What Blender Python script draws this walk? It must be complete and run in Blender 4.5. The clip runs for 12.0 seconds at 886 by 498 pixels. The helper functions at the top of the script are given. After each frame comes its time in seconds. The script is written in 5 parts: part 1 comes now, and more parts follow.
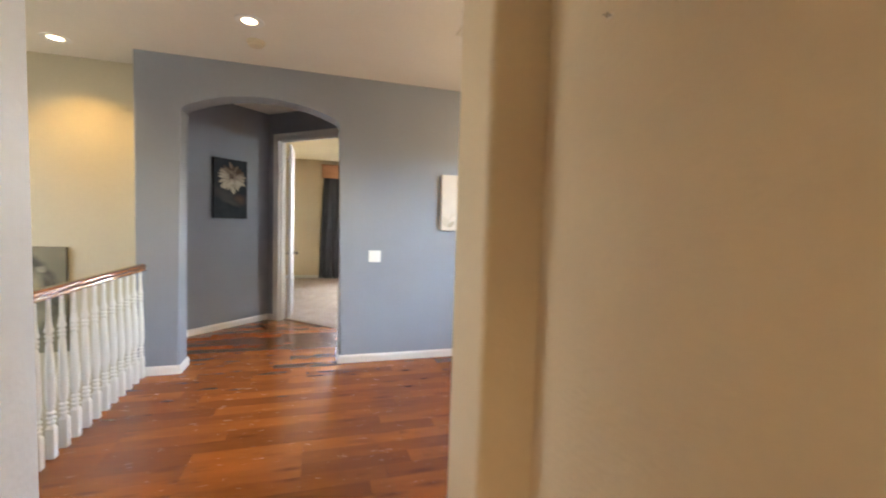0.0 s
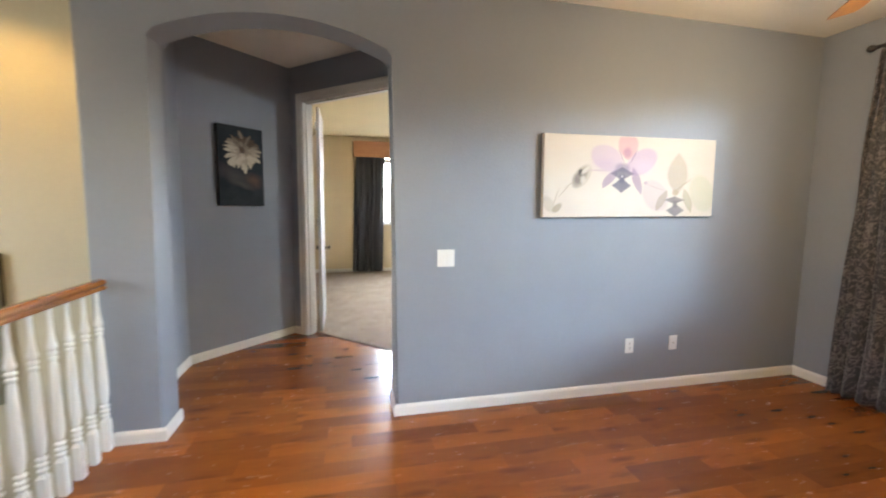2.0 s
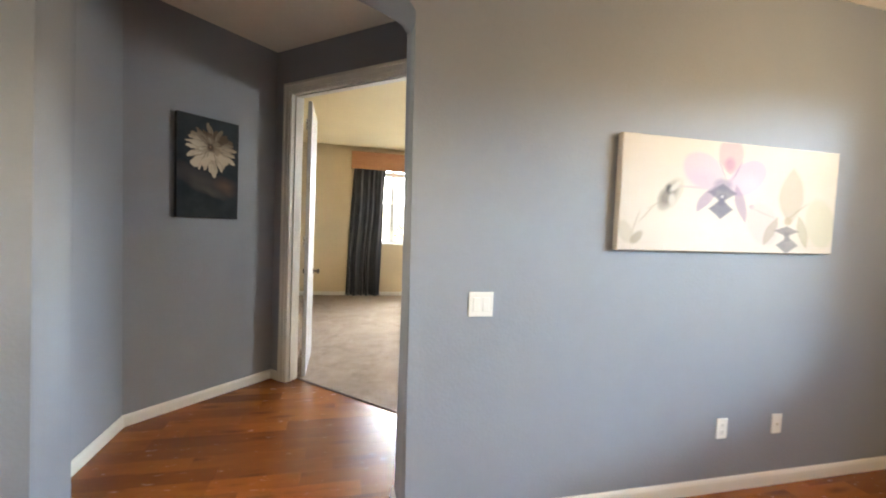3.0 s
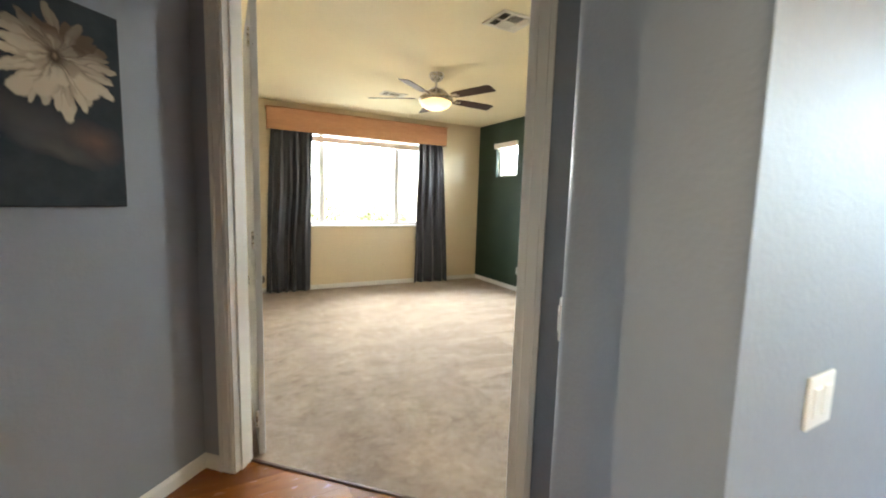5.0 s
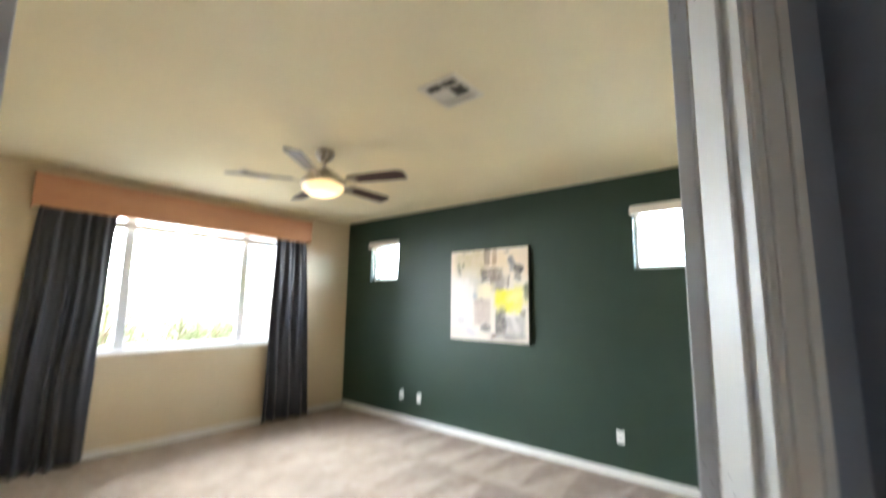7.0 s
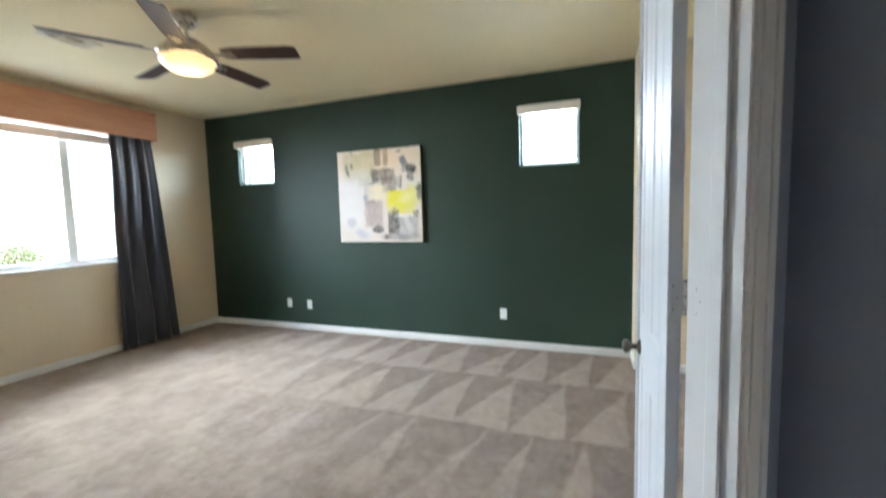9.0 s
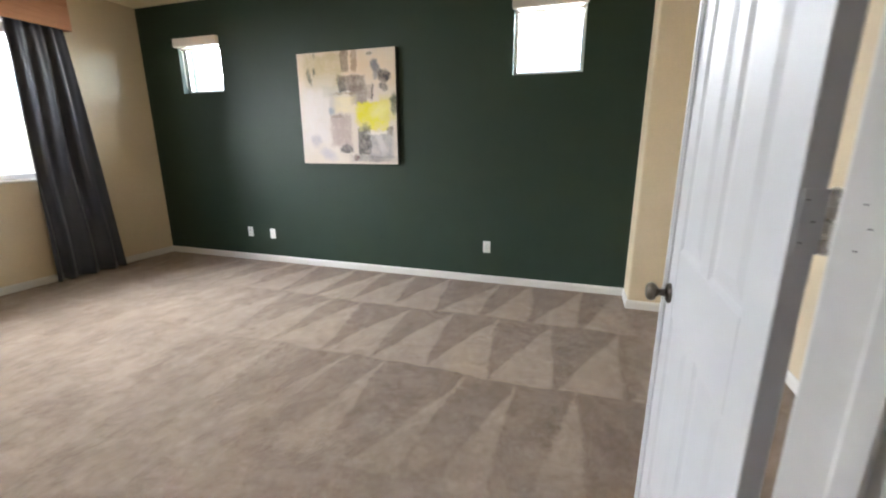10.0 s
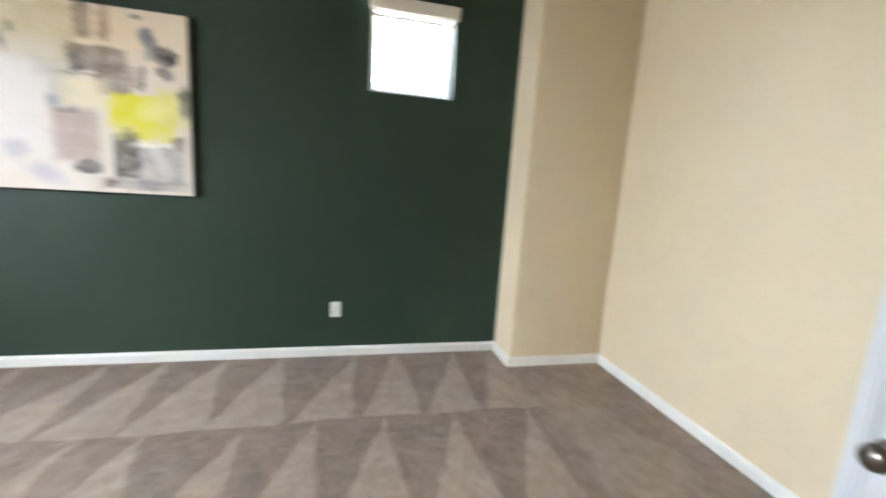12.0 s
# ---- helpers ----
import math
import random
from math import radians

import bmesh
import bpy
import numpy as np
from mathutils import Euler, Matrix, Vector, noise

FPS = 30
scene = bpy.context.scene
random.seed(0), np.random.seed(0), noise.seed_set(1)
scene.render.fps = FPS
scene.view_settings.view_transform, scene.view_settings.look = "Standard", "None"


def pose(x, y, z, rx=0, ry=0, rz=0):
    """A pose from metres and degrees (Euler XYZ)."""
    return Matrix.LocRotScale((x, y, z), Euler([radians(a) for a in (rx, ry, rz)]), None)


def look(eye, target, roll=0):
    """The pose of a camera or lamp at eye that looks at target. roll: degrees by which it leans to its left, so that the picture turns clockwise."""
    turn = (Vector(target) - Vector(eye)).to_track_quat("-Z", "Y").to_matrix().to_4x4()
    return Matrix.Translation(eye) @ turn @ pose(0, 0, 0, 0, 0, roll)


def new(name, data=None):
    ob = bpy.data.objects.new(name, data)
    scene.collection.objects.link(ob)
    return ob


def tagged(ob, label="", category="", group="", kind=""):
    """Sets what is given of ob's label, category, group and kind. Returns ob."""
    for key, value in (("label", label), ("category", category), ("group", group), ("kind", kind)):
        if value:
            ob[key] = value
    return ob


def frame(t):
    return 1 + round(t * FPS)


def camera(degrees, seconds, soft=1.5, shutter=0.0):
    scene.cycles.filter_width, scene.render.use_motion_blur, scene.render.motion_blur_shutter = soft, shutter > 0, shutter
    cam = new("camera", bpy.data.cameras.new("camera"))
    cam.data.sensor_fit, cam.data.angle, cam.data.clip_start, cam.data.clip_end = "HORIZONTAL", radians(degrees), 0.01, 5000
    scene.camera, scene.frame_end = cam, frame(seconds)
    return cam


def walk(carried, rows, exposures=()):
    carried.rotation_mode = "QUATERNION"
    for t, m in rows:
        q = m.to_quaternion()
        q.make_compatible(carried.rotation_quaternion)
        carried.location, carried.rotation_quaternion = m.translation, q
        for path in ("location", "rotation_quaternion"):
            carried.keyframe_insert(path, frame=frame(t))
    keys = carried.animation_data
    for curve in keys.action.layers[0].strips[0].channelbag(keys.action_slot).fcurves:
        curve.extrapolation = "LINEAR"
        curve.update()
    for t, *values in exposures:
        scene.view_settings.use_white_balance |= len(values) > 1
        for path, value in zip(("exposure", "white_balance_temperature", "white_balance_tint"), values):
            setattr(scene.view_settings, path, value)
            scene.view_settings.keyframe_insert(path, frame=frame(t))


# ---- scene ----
cam = camera(94.0, 12.0, soft=1.9, shutter=0.4)
# eye, point looked at and roll along the walk
PATH = [
    (0, (0.522, 0.647, 1.404), (1.104, 2.557, 1.284), 1.8),
    (0.3, (0.515, 0.869, 1.415), (0.964, 2.814, 1.291), 1.3),
    (0.5, (0.487, 1.021, 1.418), (1.031, 2.941, 1.287), 2.0),
    (1, (0.537, 1.359, 1.397), (1.103, 3.274, 1.3), 1.3),
    (1.2, (0.547, 1.535, 1.405), (0.985, 3.483, 1.268), 1.4),
    (1.3, (0.538, 1.615, 1.394), (0.854, 3.584, 1.239), 1.4),
    (1.5, (0.506, 1.756, 1.375), (0.723, 3.727, 1.111), -0.4),
    (2, (0.419, 2.119, 1.403), (0.879, 4.055, 1.2), 0.6),
    (2.5, (0.44, 2.506, 1.398), (1.05, 4.405, 1.255), 1.6),
    (2.7, (0.44, 2.712, 1.413), (0.926, 4.649, 1.301), 2.6),
    (4.3, (0.137, 3.938, 1.421), (0.665, 5.861, 1.262), 1.9),
    (4.5, (0.062, 4.115, 1.442), (0.634, 6.022, 1.253), 1.4),
    (4.8, (-0.015, 4.318, 1.461), (0.801, 6.132, 1.248), 1.3),
    (5, (-0.029, 4.426, 1.454), (0.921, 6.171, 1.224), 1.7),
    (5.5, (0.026, 4.796, 1.467), (0.997, 6.543, 1.412), 2.0),
    (6, (-0.034, 5.149, 1.501), (0.927, 6.902, 1.526), 4.5),
    (6.2, (-0.047, 5.263, 1.513), (1.188, 6.836, 1.514), 4.3),
    (6.5, (-0.043, 5.407, 1.501), (1.377, 6.814, 1.449), 2.5),
    (7, (0.125, 5.674, 1.555), (1.66, 6.929, 1.822), 0.8),
    (7.2, (0.152, 5.763, 1.627), (1.652, 6.946, 2.222), 0.1),
    (8.8, (-0.127, 5.971, 1.476), (1.727, 6.72, 1.529), -0.8),
    (9, (-0.036, 5.998, 1.442), (1.833, 6.69, 1.277), -1.5),
    (9.5, (0.221, 6.009, 1.405), (2.07, 6.661, 1.011), -1.6),
    (10, (0.434, 6.113, 1.322), (2.279, 6.716, 0.837), -0.1),
    (10.5, (0.602, 6.347, 1.345), (2.533, 6.603, 0.893), 2.0),
    (11, (0.84, 6.527, 1.332), (2.798, 6.642, 0.941), 3.3),
    (11.5, (1.101, 6.795, 1.378), (3.053, 7.085, 1.052), 2.9),
    (11.7, (1.21, 6.889, 1.359), (3.184, 6.983, 1.046), 3.1),
    (12, (1.28, 6.888, 1.364), (3.194, 6.413, 1.026), 3.8),
]

EXPOSURES = [(0.0, 3.36, 6800, 12), (1.0, 3.27, 6450, 10), (2.5, 3.36, 6900, 10), (4.5, 3.42, 7450, 8), (5.0, 3.42, 7000, 6), (5.5, 3.6, 6250, 4), (6.0, 3.5, 6150, 5), (6.5, 3.2, 6300, 7), (7.2, 3.16, 6300, 9), (9.0, 2.85, 5900, 7), (9.5, 2.9, 6050, 9), (10.0, 2.62, 6650, 14), (10.5, 2.75, 7250, 18), (11.0, 2.63, 7300, 20), (11.5, 3.05, 6850, 16), (12.0, 2.84, 6250, 11)]
walk(cam, [(t, look(eye, target, roll)) for t, eye, target, roll in PATH], EXPOSURES)

# ---- world and light ----
world = bpy.data.worlds.new("sky")
scene.world = world
world.use_nodes = True
wn = world.node_tree
sky = wn.nodes.new("ShaderNodeTexSky")
sky.sky_type, sky.sun_disc = "NISHITA", False
sky.sun_elevation, sky.sun_rotation = radians(52), radians(200)
wn.nodes["Background"].inputs["Strength"].default_value = 0.14
wn.links.new(sky.outputs["Color"], wn.nodes["Background"].inputs["Color"])

sun = new("sun", bpy.data.lights.new("sun", "SUN"))
sun.data.energy, sun.data.angle, sun.data.color = 3.0, radians(0.5), (1.0, 0.95, 0.88)
sun.matrix_world = look((0, 0, 0), (math.sin(radians(20)) * math.cos(radians(52)), math.cos(radians(20)) * math.cos(radians(52)), -math.sin(radians(52))))


def area_lamp(name, at, to, w, h, power, color):
    ob = new(name, bpy.data.lights.new(name, "AREA"))
    ob.data.shape, ob.data.size, ob.data.size_y, ob.data.energy, ob.data.color = "RECTANGLE", w, h, power, color
    ob.matrix_world = look(at, to)
    return ob


# daylight that enters by the openings
area_lamp("sky_small_window", (4.75, 6.445, 2.35), (3.0, 6.445, 1.3), 0.6, 0.6, 7, (0.86, 0.94, 1.0))
area_lamp("sky_small_window", (4.75, 10.2, 2.35), (3.0, 10.2, 1.3), 0.6, 0.6, 7, (0.86, 0.94, 1.0))
area_lamp("sky_loft_window", (13.0, -2.6, 4.0), (0.4, 4.6, 1.0), 5.5, 1.8, 185, (0.54, 0.78, 1.0))
area_lamp("sky_stair_window", (-5.0, 3.3, 2.1), (0.5, 3.0, 1.3), 2.0, 1.5, 4, (1.0, 0.95, 0.86))
area_lamp("sky_wide_window", (1.7, 12.7, 2.65), (2.45, 6.2, 1.45), 2.6, 1.6, 96, (0.88, 0.94, 1.0))


def spot_lamp(name, at, power, color=(1.0, 0.72, 0.36)):
    ob = new(name, bpy.data.lights.new(name, "SPOT"))
    ob.data.energy, ob.data.spot_size, ob.data.spot_blend, ob.data.shadow_soft_size, ob.data.color = power, radians(120), 0.7, 0.05, color
    ob.location = at
    return ob


# ---- node materials ----
def nd(nt, kind, **props):
    n = nt.nodes.new("ShaderNode" + kind)
    for k, v in props.items():
        if k == "op":
            n.operation = v
        elif k == "blend":
            n.blend_type = v
        elif k == "data":
            n.data_type = v
        elif k == "vtype":
            n.vector_type = v
    return n


def math_node(nt, op, a, b=None):
    n = nd(nt, "Math", op=op)
    for i, v in enumerate((a, b)):
        if v is None:
            continue
        if isinstance(v, (int, float)):
            n.inputs[i].default_value = v
        else:
            nt.links.new(v, n.inputs[i])
    return n.outputs[0]


def mix_col(nt, fac, a, b, blend="MIX"):
    n = nd(nt, "Mix", data="RGBA", blend=blend)
    for sock, v in ((n.inputs["Factor"], fac), (n.inputs[6], a), (n.inputs[7], b)):
        if isinstance(v, (int, float)):
            sock.default_value = v
        elif isinstance(v, (tuple, list)):
            sock.default_value = (*v[:3], 1)
        else:
            nt.links.new(v, sock)
    return n.outputs[2]


def ramp(nt, value, lo, hi, a=0.0, b=1.0):
    n = nd(nt, "MapRange")
    nt.links.new(value, n.inputs[0])
    for i, v in enumerate((lo, hi, a, b)):
        n.inputs[i + 1].default_value = v
    return n.outputs[0]


def noise_tex(nt, vec, scale, detail=3.0, rough=0.55):
    n = nd(nt, "TexNoise")
    n.inputs["Scale"].default_value, n.inputs["Detail"].default_value, n.inputs["Roughness"].default_value = scale, detail, rough
    if vec is not None:
        nt.links.new(vec, n.inputs["Vector"])
    return n.outputs["Fac"]


def start(name):
    m = bpy.data.materials.new(name)
    m.use_nodes = True
    nt = m.node_tree
    return m, nt, nt.nodes["Principled BSDF"]


def coords(nt, scale=None, kind="Object"):
    out = nd(nt, "TexCoord").outputs[kind]
    if scale:
        mp = nd(nt, "Mapping")
        mp.inputs["Scale"].default_value = scale
        nt.links.new(out, mp.inputs["Vector"])
        return mp.outputs["Vector"]
    return out


def bump_to(nt, bsdf, height, strength, distance=0.01):
    b = nd(nt, "Bump")
    b.inputs["Strength"].default_value, b.inputs["Distance"].default_value = strength, distance
    nt.links.new(height, b.inputs["Height"])
    nt.links.new(b.outputs["Normal"], bsdf.inputs["Normal"])


def mat(name, color, rough=0.6, metal=0.0, var=0.1, rough_var=0.06, large=1.5, fine=60.0, bump=0.0, bump_scale=150.0, distance=0.002, spec=0.5, stretch=None, coat=0.0):
    """Plain surface with two scales of variation and fine relief."""
    m, nt, b = start(name)
    v = coords(nt, stretch)
    n1, n2 = noise_tex(nt, v, large), noise_tex(nt, v, fine)
    s = math_node(nt, "ADD", math_node(nt, "MULTIPLY", n1, 0.6), math_node(nt, "MULTIPLY", n2, 0.4))
    f = ramp(nt, s, 0.3, 0.7)
    nt.links.new(mix_col(nt, f, tuple(c * (1 - var) for c in color), tuple(min(1, c * (1 + var)) for c in color)), b.inputs["Base Color"])
    nt.links.new(ramp(nt, n2, 0.3, 0.7, max(0.02, rough - rough_var), min(1, rough + rough_var)), b.inputs["Roughness"])
    b.inputs["Metallic"].default_value, b.inputs["Specular IOR Level"].default_value = metal, spec
    b.inputs["Coat Weight"].default_value = coat
    if bump:
        bump_to(nt, b, noise_tex(nt, v, bump_scale, 2.0), bump, distance)
    return m


def paint_mat(name, color, rough=0.55, spec=0.36):
    """Wall paint over an orange-peel texture."""
    m, nt, b = start(name)
    v = coords(nt)
    n1, n2 = noise_tex(nt, v, 0.9, 4), noise_tex(nt, v, 35, 3)
    f = ramp(nt, math_node(nt, "ADD", math_node(nt, "MULTIPLY", n1, 0.7), math_node(nt, "MULTIPLY", n2, 0.3)), 0.3, 0.7)
    nt.links.new(mix_col(nt, f, tuple(c * 0.94 for c in color), tuple(min(1, c * 1.05) for c in color)), b.inputs["Base Color"])
    nt.links.new(ramp(nt, n2, 0.3, 0.7, rough - 0.05, rough + 0.05), b.inputs["Roughness"])
    b.inputs["Specular IOR Level"].default_value = spec
    peel = nd(nt, "TexVoronoi")
    peel.inputs["Scale"].default_value = 70
    nt.links.new(v, peel.inputs["Vector"])
    h = math_node(nt, "ADD", math_node(nt, "MULTIPLY", peel.outputs["Distance"], 0.5), noise_tex(nt, v, 70, 4))
    bump_to(nt, b, h, 0.18, 0.005)
    return m


GRAY = paint_mat("gray_blue_paint", (0.243, 0.268, 0.315))
CREAM = paint_mat("cream_paint", (0.63, 0.53, 0.37))
TAN = paint_mat("tan_paint", (0.66, 0.54, 0.37))
STAIR = paint_mat("pale_cream_paint", (0.51, 0.475, 0.36))
GREEN = paint_mat("dark_green_paint", (0.022, 0.042, 0.028), 0.55, 0.32)
CEIL = paint_mat("white_ceiling_paint", (0.76, 0.73, 0.67), 0.8)
# yellow of the light bounced up in the bedroom is put into this colour
CEILB = paint_mat("warm_bounce_ceiling_paint", (0.80, 0.715, 0.49), 0.8)
# brighter and bluer than the wall itself: loft daylight is put into the colour
HALLDAY = paint_mat("daylit_hall_paint", (0.72, 0.745, 0.79))
TRIM = mat("white_trim_paint", (0.68, 0.67, 0.64), 0.45, var=0.015, rough_var=0.01)
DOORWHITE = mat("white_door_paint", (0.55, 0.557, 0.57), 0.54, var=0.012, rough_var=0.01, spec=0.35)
PLASTIC = mat("white_plastic", (0.74, 0.74, 0.73), 0.35, var=0.02)
IVORY = mat("ivory_plastic", (0.62, 0.54, 0.40), 0.45, var=0.03)
NICKEL = mat("brushed_nickel", (0.55, 0.51, 0.45), 0.28, 1.0, var=0.06)
PEWTER = mat("dark_pewter", (0.16, 0.14, 0.12), 0.32, 1.0, var=0.12)
SLOT = mat("dark_slot", (0.03, 0.03, 0.03), 0.7)
ROD = mat("dark_iron_rod", (0.05, 0.05, 0.055), 0.45, 0.6)
VENTSHADE = mat("vent_duct_shade", (0.035, 0.030, 0.020), 0.8)
VENTPAINT = mat("cream_vent_paint", (0.66, 0.62, 0.52), 0.5, var=0.03)
DIRT = mat("dark_edge_strip", (0.09, 0.05, 0.03), 0.6)
SUBFLOOR = mat("dark_joint", (0.05, 0.022, 0.012), 0.7)
VINYL = mat("white_vinyl", (0.78, 0.79, 0.80), 0.4, var=0.02)
BLIND = mat("cream_blind", (0.72, 0.66, 0.58), 0.55, var=0.04)


def wood_mat(name, dark, mid, light, rough, grain=(1.2, 14, 14), random_amount=0.5, coat=0.0, knots=False, fine=0.35):
    m, nt, b = start(name)
    base = coords(nt)
    rnd = nd(nt, "ObjectInfo").outputs["Random"]
    shift = nd(nt, "VectorMath", op="ADD")
    comb = nd(nt, "CombineXYZ")
    for i, k in enumerate((37.0, 53.0, 11.0)):
        nt.links.new(math_node(nt, "MULTIPLY", rnd, k), comb.inputs[i])
    nt.links.new(base, shift.inputs[0])
    nt.links.new(comb.outputs[0], shift.inputs[1])
    mp = nd(nt, "Mapping")
    mp.inputs["Scale"].default_value = grain
    nt.links.new(shift.outputs[0], mp.inputs["Vector"])
    g1, g2 = noise_tex(nt, mp.outputs[0], 1.5, 5, 0.6), noise_tex(nt, mp.outputs[0], 9.0, 4, 0.65)
    g = math_node(nt, "ADD", math_node(nt, "MULTIPLY", g1, 1 - fine), math_node(nt, "MULTIPLY", g2, fine))
    c = mix_col(nt, ramp(nt, g, 0.28, 0.70), dark, mid)
    c = mix_col(nt, math_node(nt, "MULTIPLY", ramp(nt, g2, 0.45, 0.75), fine), c, light)
    tone = ramp(nt, rnd, 0, 1, 1 - random_amount * 0.5, 1 + random_amount * 0.35)
    hsv = nd(nt, "HueSaturation")
    nt.links.new(tone, hsv.inputs["Value"])
    nt.links.new(c, hsv.inputs["Color"])
    c = hsv.outputs[0]
    if knots:
        vo = nd(nt, "TexVoronoi")
        vo.voronoi_dimensions = "2D"
        vo.inputs["Scale"].default_value = 2.1
        mk = nd(nt, "Mapping")
        mk.inputs["Scale"].default_value = (0.7, 2.6, 1.0)
        nt.links.new(shift.outputs[0], mk.inputs["Vector"])
        nt.links.new(mk.outputs[0], vo.inputs["Vector"])
        d = math_node(nt, "ADD", vo.outputs["Distance"], math_node(nt, "MULTIPLY", g2, 0.06))
        c = mix_col(nt, math_node(nt, "MULTIPLY", ramp(nt, d, 0.19, 0.06), 0.65), c, tuple(x * 0.42 for x in dark))
        c = mix_col(nt, math_node(nt, "MULTIPLY", ramp(nt, noise_tex(nt, mk.outputs[0], 5.5, 4, 0.6), 0.58, 0.70), 0.42), c, tuple(x * 0.6 for x in dark))
    nt.links.new(c, b.inputs["Base Color"])
    nt.links.new(ramp(nt, g2, 0.3, 0.7, rough - 0.03, rough + 0.04), b.inputs["Roughness"])
    b.inputs["Coat Weight"].default_value, b.inputs["Coat Roughness"].default_value = coat, 0.12
    bump_to(nt, b, g1, 0.012, 0.001)
    return m


OAK = wood_mat("stained_floor_wood", (0.178, 0.053, 0.0095), (0.256, 0.081, 0.0145), (0.275, 0.096, 0.019), 0.24, (1.0, 4, 4), 0.75, 0.0, True, 0.16)
RAILWOOD = wood_mat("varnished_rail_wood", (0.16, 0.055, 0.011), (0.29, 0.105, 0.022), (0.40, 0.17, 0.045), 0.2, (12, 1.2, 12), 0.1, 0.7)
PINE = wood_mat("knotty_pine", (0.40, 0.180, 0.090), (0.51, 0.250, 0.130), (0.58, 0.32, 0.18), 0.5, (1.2, 10, 10), 0.0, 0.0, False, 0.3)
FANWOOD = wood_mat("light_oak_blade", (0.26, 0.11, 0.035), (0.42, 0.20, 0.07), (0.5, 0.28, 0.12), 0.4, (1.5, 16, 16), 0.1)
BLACKWOOD = wood_mat("dark_walnut_blade", (0.022, 0.008, 0.006), (0.045, 0.016, 0.012), (0.07, 0.03, 0.02), 0.5, (1.5, 16, 16), 0.1)


def glow(name, color, strength):
    m, nt, b = start(name)
    b.inputs["Base Color"].default_value = (0.9, 0.85, 0.75, 1)
    b.inputs["Emission Color"].default_value, b.inputs["Emission Strength"].default_value = (*color, 1), strength
    b.inputs["Roughness"].default_value = 0.3
    return m


BOWL = glow("lit_frosted_glass", (1.0, 0.62, 0.22), 0.16)
CAN = glow("lit_can_lamp", (1.0, 0.80, 0.52), 1.6)

GLASS, nt, b = start("window_glass")
b.inputs["Base Color"].default_value, b.inputs["Roughness"].default_value, b.inputs["Transmission Weight"].default_value, b.inputs["IOR"].default_value = (1, 1, 1, 1), 0.0, 1.0, 1.02


def carpet_mat():
    """Cut pile, with the light and dark wedges that a vacuum cleaner leaves in it."""
    m, nt, b = start("beige_carpet")
    v = coords(nt)
    w = nd(nt, "TexNoise")
    w.inputs["Scale"].default_value = 2.2
    nt.links.new(v, w.inputs["Vector"])
    warp = nd(nt, "VectorMath", op="MULTIPLY_ADD")
    nt.links.new(w.outputs["Color"], warp.inputs[0])
    warp.inputs[1].default_value = (0.12, 0.10, 0)
    nt.links.new(v, warp.inputs[2])
    sep = nd(nt, "SeparateXYZ")
    nt.links.new(warp.outputs[0], sep.inputs[0])
    x, y = math_node(nt, "SUBTRACT", sep.outputs[0], 0.06), math_node(nt, "SUBTRACT", sep.outputs[1], 0.05)
    across = math_node(nt, "DIVIDE", math_node(nt, "SUBTRACT", x, 2.57), 0.87)
    row = math_node(nt, "FLOOR", across)
    up = math_node(nt, "SUBTRACT", across, row)
    along = math_node(nt, "ADD", math_node(nt, "DIVIDE", y, 0.385), math_node(nt, "ADD", math_node(nt, "MULTIPLY", row, 0.37), math_node(nt, "MULTIPLY", up, 0.35)))
    cell = nd(nt, "TexWhiteNoise")
    key = nd(nt, "CombineXYZ")
    nt.links.new(math_node(nt, "FLOOR", along), key.inputs[0])
    nt.links.new(row, key.inputs[1])
    nt.links.new(key.outputs[0], cell.inputs["Vector"])
    lean = math_node(nt, "MULTIPLY", math_node(nt, "SUBTRACT", cell.outputs["Value"], 0.5), 0.5)
    tip = math_node(nt, "ADD", 0.5, math_node(nt, "MULTIPLY", lean, up))
    saw = math_node(nt, "ABSOLUTE", math_node(nt, "SUBTRACT", math_node(nt, "FRACT", along), tip))
    fuzz = math_node(nt, "MULTIPLY", math_node(nt, "SUBTRACT", noise_tex(nt, v, 26, 4, 0.7), 0.5), 0.16)
    saw = math_node(nt, "ADD", saw, fuzz)
    spread = math_node(nt, "MULTIPLY", ramp(nt, row, -1.0, 0.0, 0.30, 0.50), ramp(nt, cell.outputs["Value"], 0, 1, 0.82, 1.14))
    wedge = ramp(nt, math_node(nt, "SUBTRACT", math_node(nt, "MULTIPLY", math_node(nt, "SUBTRACT", 1.0, up), spread), saw), -0.02, 0.04)
    near = math_node(nt, "MULTIPLY", ramp(nt, x, 1.3, 2.3), ramp(nt, math_node(nt, "ADD", y, math_node(nt, "MULTIPLY", noise_tex(nt, v, 5, 4), 0.5)), 5.75, 6.05))
    fade = math_node(nt, "MULTIPLY", near, ramp(nt, math_node(nt, "ADD", y, math_node(nt, "MULTIPLY", x, -1.1)), 6.6, 4.2))
    soft = ramp(nt, noise_tex(nt, v, 2.3, 6, 0.65), 0.40, 0.60, 0.38, 0.92)
    light = math_node(nt, "ADD", math_node(nt, "MULTIPLY", wedge, fade), math_node(nt, "MULTIPLY", soft, math_node(nt, "SUBTRACT", 1.0, fade)))
    c = mix_col(nt, light, (0.250, 0.192, 0.143), (0.370, 0.303, 0.238))
    patch = ramp(nt, noise_tex(nt, warp.outputs[0], 5.0, 8, 0.72), 0.47, 0.53)
    light = math_node(nt, "ADD", math_node(nt, "MULTIPLY", light, 0.76), math_node(nt, "MULTIPLY", patch, 0.24))
    mott = ramp(nt, noise_tex(nt, v, 11, 9, 0.80), 0.40, 0.60)
